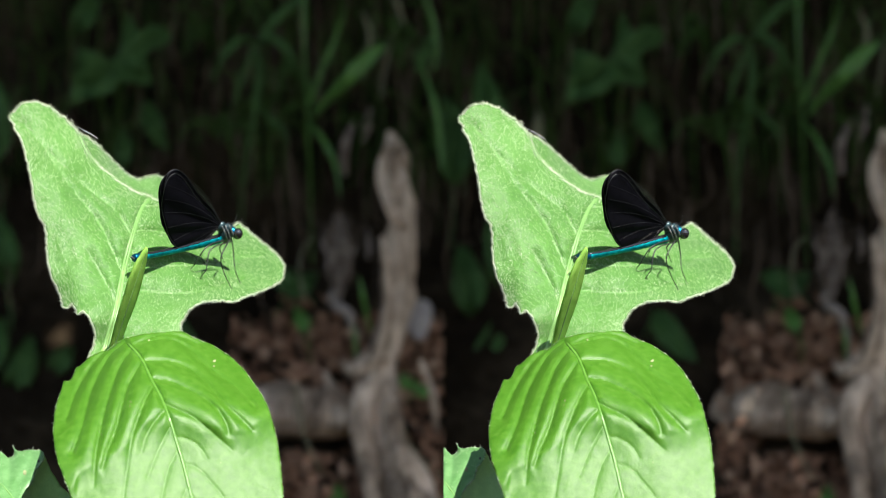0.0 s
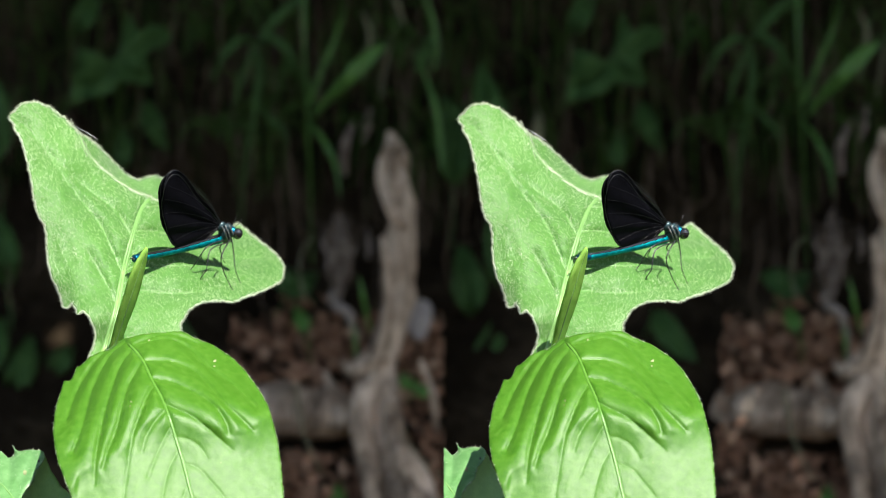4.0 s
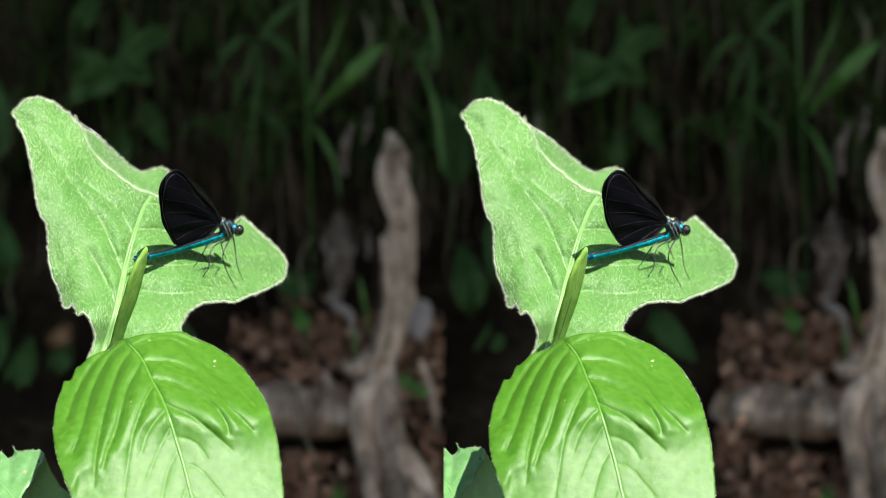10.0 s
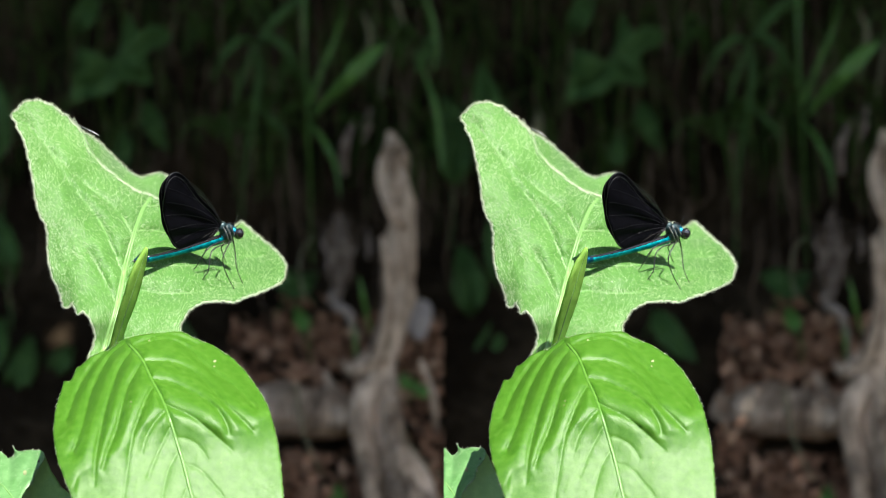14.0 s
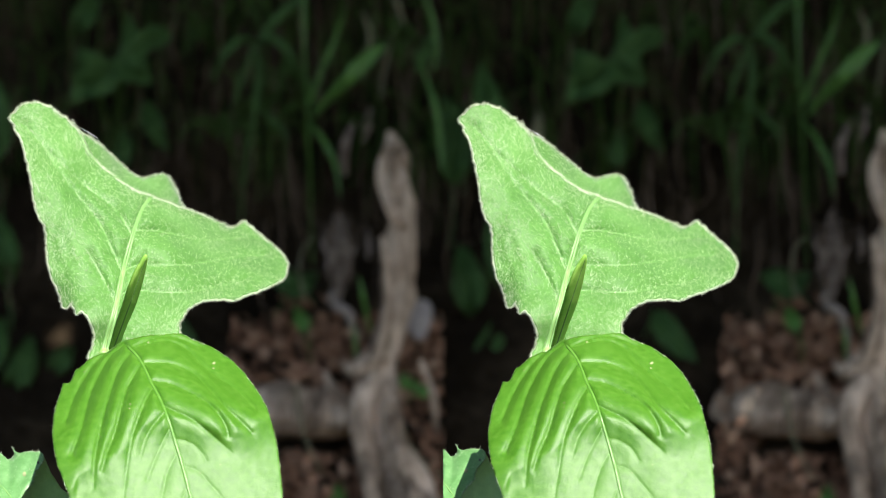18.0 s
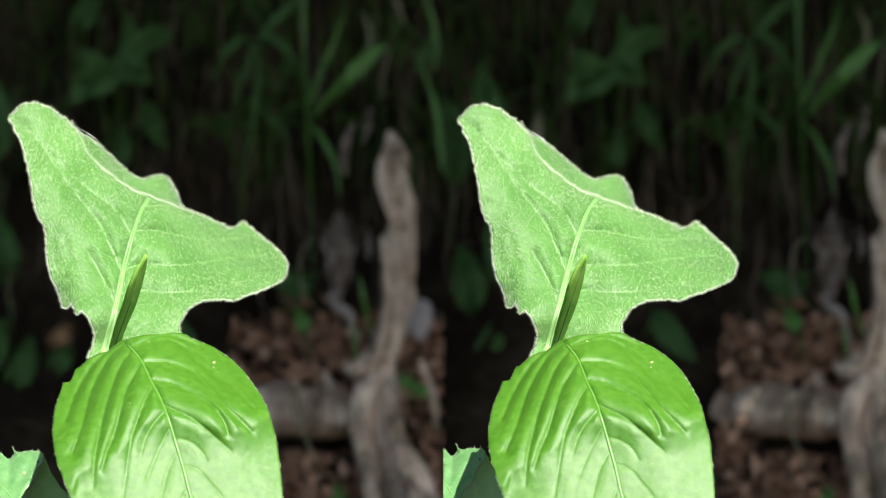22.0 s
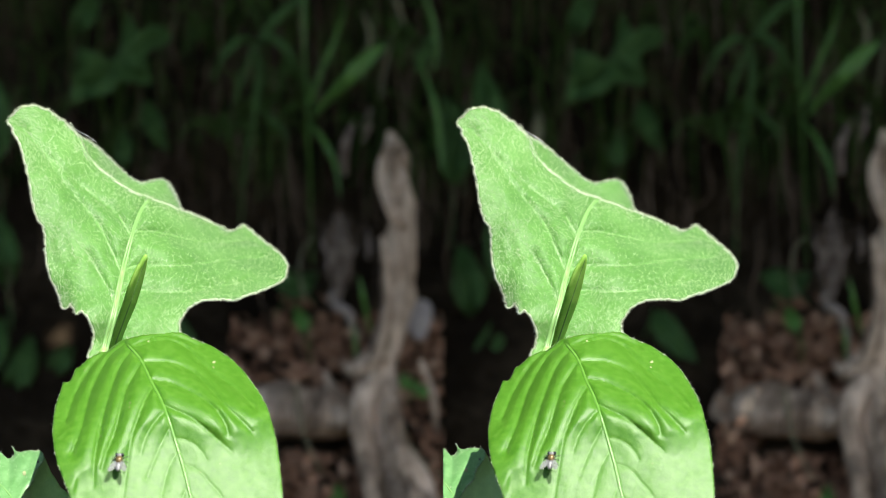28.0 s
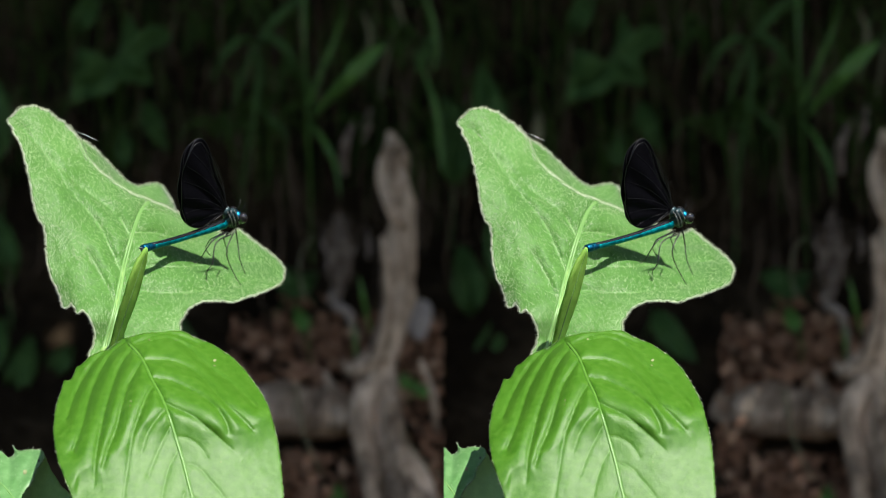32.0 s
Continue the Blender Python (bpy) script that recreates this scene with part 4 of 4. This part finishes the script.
def grass_tuft(blades, label, mat=None, culms=()):
    at = spot(*blades[0][0][:3])
    root = thing("grass_tuft", Matrix.Translation(at), label, "grass")
    for b in blades:
        v, f = ribbon(b)
        thick(part("blade", mesh_of("blade", [p - at for p in v], f, mat or M_GRASS), root), 0.0003)
    for c in culms:
        l, r = strand(c)
        v, f = tube(l, r, 6)
        part("culm", mesh_of("culm", [p - at for p in v], f, mat or M_GRASS), root)


def grasses():
    grass_tuft([[(552, 212, 87, 1), (562, 198, 87, 5), (585, 172, 86, 11), (615, 140, 85, 16), (642, 112, 85, 17), (662, 94, 85.5, 13), (682, 80, 86, 2)],
                [(545, 215, 88, 2), (562, 235, 87, 5), (580, 262, 86, 7), (595, 300, 86, 6), (602, 350, 86, 1)],
                [(540, 200, 88, 2), (555, 160, 89, 5), (575, 110, 89, 6), (596, 60, 89, 4), (612, 10, 90, 1)]],
               "broad green grass blades arching from the dark bank",
               culms=[[(541, -60, 88, 3), (538, 40, 87.5, 3.6), (540, 130, 87.5, 2.6), (544, 220, 88, 2), (548, 330, 89, 1.5), (552, 470, 90, 1.2)]])
    grass_tuft([[(452, 78, 88, 4), (430, 70, 87, 9), (405, 88, 86.5, 9), (388, 115, 86.5, 6), (374, 150, 87, 1)],
                [(452, 76, 88, 4), (475, 68, 87, 10), (498, 80, 86.5, 10), (516, 105, 86.5, 7), (526, 142, 87, 1)],
                [(455, 76, 88, 3), (475, 50, 88, 9), (505, 20, 88, 12), (530, 0, 88, 10), (560, -30, 88, 2)],
                [(452, 75, 88, 3), (440, 110, 88, 6), (425, 150, 88, 5), (412, 190, 88, 1)],
                [(455, 80, 88, 2), (462, 130, 88, 5), (455, 180, 88, 4), (440, 250, 88, 3), (425, 330, 88, 1)],
                [(455, 190, 88, 2), (478, 210, 88, 6), (498, 230, 88, 6), (508, 255, 88, 1)]],
               "drooping grass with its green darkened for the shade", M_SHADE, culms=[[(456, 75, 88, 3), (452, 160, 88.5, 3), (440, 260, 89, 2.5), (430, 340, 90, 2), (424, 470, 91, 2)]])
    grass_tuft([[(655, 590, 81, 2), (649, 560, 80.5, 5), (642, 525, 80, 6), (635, 490, 80, 1)], [(628, 634, 81, 3), (628, 612, 80.5, 5), (627, 590, 80.5, 4), (626, 572, 80.5, 1)]],
               "fresh green grass shoots beside the root")
    grass_tuft([[(782, 300, 86, 3), (778, 240, 86, 6), (770, 185, 86, 6), (755, 140, 86.5, 4), (738, 100, 87, 1)],
                [(765, 130, 90, 2), (772, 90, 90, 6), (768, 40, 90, 6), (745, -20, 90, 2)]],
               "pale green grass blade hanging down the bank")
    grass_tuft([[(700, 40, 90, 2), (690, 80, 90, 4), (680, 130, 90, 3), (670, 180, 90, 1)], [(715, 45, 90, 2), (705, 10, 90, 5), (690, -30, 90, 2)],
                [(640, 20, 91, 2), (655, 60, 91, 6), (650, 100, 91, 4), (640, 150, 91, 1)]], "thin dry grass stalks on the dark bank", M_STRAW)
    rng = np.random.default_rng(14)
    for k in range(9):
        blades = []
        u0, v0 = rng.uniform(360, 780), rng.uniform(40, 260)
        for j in range(4):
            du, dv = rng.uniform(-70, 70), rng.uniform(60, 170)
            d = down_shift(u0, v0) - rng.uniform(2, 7)
            blades.append([(u0, v0, d, 2), (u0 + du * 0.25, v0 - dv * 0.30, d - 1, 3.5), (u0 + du * 0.6, v0 - dv * 0.35, d - 1.5, 4), (u0 + du, v0 + dv * 0.1, d - 2, 1)])
        grass_tuft(blades, "grass tuft on the bank, its green darkened for the shade", M_BLADE)


def rootlets():
    """Fine hanging roots and thin stalks that cover the bank's face."""
    rng = np.random.default_rng(91)
    for name, mat, n, label, cat, thin in (("hanging_roots", M_ROOTLET, 310, "fine grey-brown rootlets hanging from the bank", "roots", True),
                                           ("thin_grass", M_BLADE, 330, "thin grass blades covering the bank, darkened for the shade", "grass", False)):
        o = spot(390, 300, 90)
        pieces = []
        for k in range(n):
            u = rng.uniform(-130, 800)
            v = rng.uniform(-60, 520) if thin else rng.uniform(-80, 330)
            d = down_shift(u, v) - rng.uniform(0.5, 6.0)
            w, h = rng.normal(0, 22), rng.uniform(50, 190)
            if thin:
                pts = [(u, v - h / 2, d + 1, 0.5), (u + w * 0.3, v - h * 0.15, d, rng.uniform(0.8, 2.0)), (u + w * 0.2 + rng.normal(0, 6), v + h * 0.2, d, 1.2), (u + w, v + h / 2, d, 0.4)]
                l, r = strand(pts, 22)
                q, f = tube(l, r, 5, caps=False)
            else:
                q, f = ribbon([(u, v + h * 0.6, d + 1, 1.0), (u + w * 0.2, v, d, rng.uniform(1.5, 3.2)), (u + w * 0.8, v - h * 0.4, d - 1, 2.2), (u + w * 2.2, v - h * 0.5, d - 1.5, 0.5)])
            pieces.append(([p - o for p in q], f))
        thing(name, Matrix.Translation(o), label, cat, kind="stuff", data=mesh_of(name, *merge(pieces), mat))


def bank_leaf(outline, d, label, veins=(), mat=None, lean=0.0, stalk=None, seed=1):
    c = np.array(outline).mean(0)
    pivot = spot(*c, d)
    root = thing("bank_leaf", Matrix.Translation(pivot), label, "leaf")
    lo, hi = np.array(outline).min(0), np.array(outline).max(0)
    b = Blade(outline, [(lo[0], lo[1], d + lean), (hi[0], lo[1], d + lean + 0.6), (lo[0], hi[1], d - lean), (hi[0], hi[1], d - lean), (c[0], c[1], d - 0.8)], pivot,
              veins=veins, groove=0.004, quilt=0.004, width=5, ruffle=0.004, spacing=9, jag=1.2, seed=seed)
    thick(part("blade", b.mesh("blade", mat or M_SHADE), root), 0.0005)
    if stalk:
        l, r = strand([(*p, d + 1.5, 1.8) for p in stalk])
        v, f = tube(l, r, 6)
        part("stalk", mesh_of("stalk", [p - pivot for p in v], f, mat or M_SHADE), root)


def bank_leaves():
    bank_leaf([(200, 110), (180, 100), (150, 88), (138, 96), (140, 120), (132, 150), (128, 180), (150, 176), (185, 170), (206, 158), (214, 146), (235, 148), (268, 150), (266, 130),
               (258, 105), (270, 88), (300, 75), (296, 55), (270, 45), (250, 58), (240, 45), (230, 22), (222, 45), (218, 75), (212, 90)], 89, "large lobed dark green leaf on the shaded bank",
              [[(205, 105), (190, 130), (150, 160)], [(208, 105), (228, 60), (232, 30)], [(210, 108), (250, 85), (290, 62)], [(212, 112), (240, 135), (262, 145)]], seed=41)
    for k, (a, b, w, d) in enumerate((((140, 60), (165, -25), 42, 90), ((-2, 290), (-25, 110), 62, 88), ((-75, 330), (-60, 180), 55, 89), ((215, 300), (222, 225), 28, 89), ((255, 180), (300, 270), 34, 90),
                                      ((16, 510), (-6, 370), 52, 88), ((-40, 560), (-60, 430), 60, 88), ((532, 508), (472, 488), 44, 86), ((505, 520), (560, 480), 40, 86), ((284, 548), (362, 640), 46, 87),
                                      ((20, 690), (60, 590), 44, 88), ((60, 720), (85, 610), 40, 88), ((-30, 660), (10, 560), 50, 88), ((95, 660), (130, 600), 36, 88), ((70, 800), (88, 700), 38, 87), ((-60, 700), (-40, 600), 46, 88),
                                      ((540, 590), (520, 540), 26, 84), ((708, 662), (735, 690), 22, 80), ((732, 676), (762, 704), 20, 80), ((585, 905), (600, 850), 34, 79), ((-70, 260), (-110, 150), 50, 90),
                                      ((770, 60), (740, 130), 26, 90))):
        mid = [tuple(np.array(a) + (np.array(b) - np.array(a)) * t) for t in (0.02, 0.5, 0.95)]
        low = (a[0] + (a[0] - b[0]) * 0.4, a[1] + abs(a[1] - b[1]) * 0.6 + 20)
        green = k in (16, 17, 18, 19)
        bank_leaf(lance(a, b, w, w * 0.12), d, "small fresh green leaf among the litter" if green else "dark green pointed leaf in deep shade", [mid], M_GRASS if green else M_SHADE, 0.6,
                  [a, ((a[0] + low[0]) / 2 + 4, (a[1] + low[1]) / 2), low], seed=50 + k)
    bank_leaf(lance((77, 260), (79, 190), 20, 3), 88, "yellowing narrow leaf on the bank", [], M_STRAW, 0.5, [(77, 258), (74, 300), (76, 340)], seed=90)


leaf_a = felted_leaf()
leaf_b = glossy_leaf()
leaf_c = lower_leaf()
leaf_d = young_leaf()
stem_thing = plant_stem()
thread = silk_thread()
insect, abdomen, wing_parts, leg_parts, wing_root, waist = damselfly()
fly = small_fly()
roots()
stones()
grasses()
bank_leaves()
rootlets()
litter()

# ---- the place as the second eye sees it ----
TWIN = {}
for ob, m in THINGS:
    ob.matrix_basis = SET_L @ m
for ob, m in THINGS:
    TWIN[ob] = copy_thing(ob, SET_R @ m)
KEYED = (leaf_a, leaf_b, leaf_c, leaf_d, thread, insect, fly)


def trim(ob, side):
    """Ends what would reach past the plane x = 0 where the two views meet."""
    bpy.context.view_layer.update()
    for o in (ob, *ob.children_recursive):
        if o.type != "MESH":
            continue
        xs = [(o.matrix_world @ Vector(c)).x * side for c in o.bound_box]
        if min(xs) >= 0:
            continue
        o.data = o.data.copy()
        inv = o.matrix_world.inverted()
        bm = bmesh.new()
        bm.from_mesh(o.data)
        bmesh.ops.bisect_plane(bm, geom=bm.verts[:] + bm.edges[:] + bm.faces[:], plane_co=inv @ Vector((0, 0, 0)),
                               plane_no=(inv.to_3x3() @ Vector((side, 0, 0))), clear_inner=True)
        bm.to_mesh(o.data)
        bm.free()


bpy.context.view_layer.update()
gone = []
for ob, m in THINGS:
    if ob in KEYED and ob is not leaf_c:
        continue
    for o, side in ((ob, -1), (TWIN[ob], 1)):
        box = [(p.matrix_world @ Vector(c)).x * side for p in (o, *o.children_recursive) if p.type == "MESH" for c in p.bound_box]
        if max(box) <= 0.002:
            gone.append(o)
        elif min(box) < 0:
            trim(o, side)
            for p in list(o.children_recursive):
                if p.type == "MESH" and not len(p.data.polygons):
                    bpy.data.objects.remove(p)
for o in gone:
    for p in list(o.children_recursive):
        bpy.data.objects.remove(p)
    bpy.data.objects.remove(o)

# ---- what moves ----
AT = dict(THINGS)


def same_part(root, p):
    return next(c for c in root.children if c.data and c.data == p.data)


def part_named(root, name):
    return next(c for c in root.children if c.name.split(".")[0] == name)


def move(ob, rows):
    walk(ob, [(t, SET_L @ m) for t, m in rows])
    walk(TWIN[ob], [(t, SET_R @ m) for t, m in rows])


def motions():
    # the downy leaf nods with the wind and under the insect's weight
    nod = [(0, -0.16, 0.53, 1.59), (0.5, -0.32, 0.38, 1.56), (1, -0.56, 0.34, 1.69), (1.5, -0.46, 0.37, 1.55), (2, -0.32, 0.49, 1.62), (3, -0.31, 0.52, 1.7), (3.5, -0.31, 0.52, 1.7),
           (5.5, -0.13, 0.62, 1.63), (6, -0.38, 0.38, 1.56), (6.5, -0.16, 0.54, 1.53), (7, 0.39, 0.87, 1.59), (7.5, 0.66, 0.86, 1.3), (8, -0.11, 0.63, 1.64), (8.5, 0.86, 1.01, 1.05),
           (9, 1.19, 1.26, 1.19), (9.5, 2.59, 1.61, 0.79), (10, 1.64, 1.27, 1.06), (10.5, 2.81, 1.8, 1.11), (11, 2.56, 1.78, 1.15), (11.5, 2.46, 1.65, 1.05), (12, 2.5, 1.85, 1.14),
           (12.5, 2.19, 1.6, 1.46), (13, 0.59, 0.84, 1.22), (13.5, 0.35, 1.05, 1.21), (14, 0.39, 0.93, 1.06), (14.5, 0.88, 1.18, 1.24), (16.5, 0.14, 0.91, 1.47), (16.62, 0.14, 0.91, 1.47), (16.8, 0.5, 0.0, 0.4),
           (17, 0.32, 0, 0.38), (17.5, -0.29, -0.11, 0.23), (18, 0, 0, 0), (18.5, -0.21, -0.11, -0.09), (19, -0.43, -0.32, -0.2), (19.5, -0.25, -0.23, 0), (20, -0.05, -0.09, 0.08),
           (20.5, -0.04, -0.17, 0.12), (21, -0.24, -0.19, 0.11), (21.5, -0.64, -0.23, 0.07), (22, -0.23, -0.13, 0.07), (22.5, 0.18, -0.07, -0.05), (23, 0, 0, 0), (23.5, 0.14, 0.03, 0.02),
           (24, 0.01, -0.14, -0.11), (24.5, -0.23, -0.21, -0.16), (25, -0.45, -0.29, -0.21), (25.5, -0.44, -0.27, -0.06), (27.5, -1.18, -0.53, -0.09), (28, -1.24, -0.64, -0.16),
           (28.5, -1.29, -0.74, -0.15), (29, -1.46, -0.73, -0.2), (29.3, -1.5, -0.7, 0), (29.5, -2.45, 0.02, 1.53), (30, -1.47, 0.55, 1.71), (30.5, -2, 0.06, 1.28), (31, -2.02, 0.12, 1.4), (31.5, -1.99, -0.04, 1.23), (32, -1.99, -0.04, 1.23)]
    move(leaf_a, [(t, AT[leaf_a] @ pose(0, 0, 0, a, b, c)) for t, a, b, c in nod])
    hang = AT[leaf_a].inverted() @ AT[thread]
    move(thread, [(t, AT[leaf_a] @ pose(0, 0, 0, a, b, c) @ hang @ pose(0, 0, 0, 0, 3 * math.sin(t * 2.1), 0)) for t, a, b, c in nod])
    # the lower leaves stir by a millimetre
    stir = [(0, 1, 2.5), (3, 1.5, 2.5), (5.5, 1.5, 2.5), (8, 1.5, 2), (9.5, 1.5, 1.5), (10.5, 1, 3), (12, 1.5, 2), (14.5, 1.5, 2), (16.5, 1.5, 2), (17, 0, 0.5), (17.5, 0, -2), (18, 0, -1.5), (18.6, 0, 0.5),
            (20, 0, 0), (25.5, 0, 0), (28.5, 0, 0.5), (29.2, 0, 0), (29.5, 2.5, 6.5), (30, 3, 3), (30.5, 2.5, 2), (31, 2.5, 3), (32, 1.5, 3.5)]
    # the young leaf leans back while the insect weighs on the plant
    spike = [(0, -5), (16.62, -5), (16.8, 4), (29.3, 4), (29.5, -5), (SPAN, -5)]
    move(leaf_d, [(t, AT[leaf_d] @ pose(0, 0, 0, a, 0, 0)) for t, a in spike])
    for ob, k in ((leaf_b, 1.0), (leaf_c, 0.7)):
        move(ob, [(t, Matrix.Translation((x * k * 0.00018, 0, z * k * 0.00018)) @ AT[ob]) for t, x, z in stir])
    # the damselfly: perched, off at 16.6 s, back at 29 s
    near, low = LEAN, (0, 1, -0.75)
    perched = [(0, (396, 410, 5.5), (188, 57, 165)), (3.5, (396, 410, 5.5), (188, 58, 165)), (5.5, (396, 410, 5.5), (188, 60, 165)), (8, (396, 410, 5.5), (188, 61, 165)), (8.5, (398, 408, 5.5), (188, 62, 165)),
               (9, (398, 408, 5.5), (188, 62, 165)), (9.5, (399, 400, 5.5), (188, 66, 165)), (10, (398, 405, 5.5), (187, 66, 165)), (10.5, (398, 401, 5.5), (187, 67, 165)), (11.5, (398, 402, 5.5), (187, 67, 165)),
               (12, (398, 403, 5.5), (187, 67, 165)), (12.5, (398, 405, 5.5), (187, 68, 165)), (13, (396, 410, 5.5), (186, 63, 165)), (13.5, (398, 411, 5.5), (186, 64, 165)), (14.5, (398, 410, 5.5), (186, 64, 165)),
               (16.5, (396, 411, 5.5), (186, 61, 165)), (16.6, (396, 411, 5.5), (186, 61, 165))]
    rows = [(t, body_pose(*p, a, near)) for t, p, a in perched]
    rows += [(16.7, body_pose(322, -92, 0, (-75, 185, 40), (-0.8, 0.4, -0.6))), (16.8, body_pose(290, -420, 2, (-60, 190, 20), (-0.6, 0.4, -0.8)))]
    side = body_turn((170, 20, 60), (0, 1, 0))
    for t, x, y, z in ((17.0, -0.03, 1.17, 0.22), (17.4, -0.05, 1.28, 0.30), (17.8, -0.06, 1.30, 0.31), (22, -0.06, 1.30, 0.31), (23, -0.10, 1.29, 0.30), (25, -0.5, 1.1, 0.15), (25.4, -0.52, 1.08, 0.1),
                       (27, -0.45, 0.9, -0.15), (28.2, -0.1, 0.85, -0.2)):
        rows.append((t, Matrix.Translation((x, y, z)) @ side))
    rows += [(28.8, body_pose(560, 1150, -24, (60, 120, 120), (0.3, 1, -0.4))), (29.0, body_pose(541, 820, -27, (0, 170, 110), (-0.2, 0.1, -1))),
             (29.1, body_pose(482, 488, -27, (-48, 185, 60), (0.9, 0.3, 0.1))), (29.2, body_pose(364, 335, -19, (-16, 205, 60), (0.1, 0.15, -1))),
             (29.3, body_pose(354, 340, -1, (85, 137, 90), (-0.3, 0.5, -0.8))), (29.4, body_pose(403, 368, 5.5, (140, 10, 130), near)), (29.5, body_pose(407, 372, 5.5, (160, 18, 130), near)),
             (29.6, body_pose(407, 374, 5.5, (165, 35, 165), low)), (29.7, body_pose(409, 376, 5.5, (168, 52, 165), low)), (29.8, body_pose(409, 375, 5.5, (172, 60, 165), low)), (30, body_pose(405, 376, 5.5, (176, 66, 165), low)),
             (30.3, body_pose(406, 379, 5.5, (178, 69, 165), low)), (31, body_pose(405, 383, 5.5, (178, 69, 165), low)), (SPAN, body_pose(405, 383, 5.5, (178, 69, 165), low))]
    move(insect, rows)
    # its abdomen lifts on landing; (seconds, degrees tail up)
    lift = [(0, 0), (16.6, 0), (16.7, 0), (29.2, 0), (29.3, 0), (29.4, -24), (29.5, -15), (29.6, -2), (29.8, 0), (30.2, 0), (SPAN, 0)]
    # its legs: (seconds, degrees swung back, reach)
    tuck = [(0, 0, 0), (16.6, 0, 0), (16.7, 70, 0), (28.9, 70, 0), (29.2, 60, 0), (29.3, 20, 4), (29.4, 0, 10), (30.2, 0, 14), (SPAN, 0, 14)]
    # its wings: (seconds, degrees spread, degrees swept forward)
    beat = [(0, 0, 0), (16.58, 0, 0), (16.7, 60, 20), (16.8, 20, 20), (16.9, 70, 20), (17.1, 10, 10), (28.7, 10, 20), (28.9, 60, 30), (29.0, 12, 0), (29.1, 38, 35), (29.2, 4, 55), (29.3, 70, 50), (29.4, 14, 36),
            (29.5, 3, 42), (29.6, 0, 34), (29.8, 0, 27), (30, 0, 22), (30.5, 0, 18), (31, 0, 16), (SPAN, 0, 15)]
    for root in (insect, TWIN[insect]):
        a = abdomen if root is insect else part_named(root, "abdomen")
        walk(a, [(t, Matrix.Translation(waist) @ pose(0, 0, 0, 0, -g, 0)) for t, g in lift])
        for g in leg_parts:
            p = g if root is insect else same_part(root, g)
            walk(p, [(t, Matrix.Translation((0, 0, -z * UNIT)) @ pose(0, 0, 0, 0, s, 0)) for t, s, z in tuck])
        for w in wing_parts:
            k = 1 if w.data.vertices[len(w.data.vertices) // 2].co.y < 0 else -1
            p = w if root is insect else same_part(root, w)
            walk(p, [(t, Matrix.Translation(wing_root) @ pose(0, 0, 0, o * k, 0, 0) @ pose(0, 0, 0, 0, s, 0)) for t, o, s in beat])
    # the fly drops in at 27.8 s and leaves at 29.1 s
    f = AT[fly]
    off = lambda u, v, d: Matrix.Translation(spot(u, v, d) - f.translation) @ f
    move(fly, [(0, off(-60, 1500, -40)), (27.5, off(-60, 1500, -40)), (27.7, off(-50, 1150, -32)), (27.8, off(4, 500, -25)), (27.95, f), (28.1, f), (28.83, f), (28.9, off(270, 690, -23) @ pose(0, 0, 0, -40, 0, 15)),
               (29.0, off(216, 832, -23.5) @ pose(0, 0, 0, -40, 0, 130)), (29.1, off(140, 960, -32)), (29.3, off(100, 1300, -40)), (SPAN, off(0, 1500, -50))])


motions()
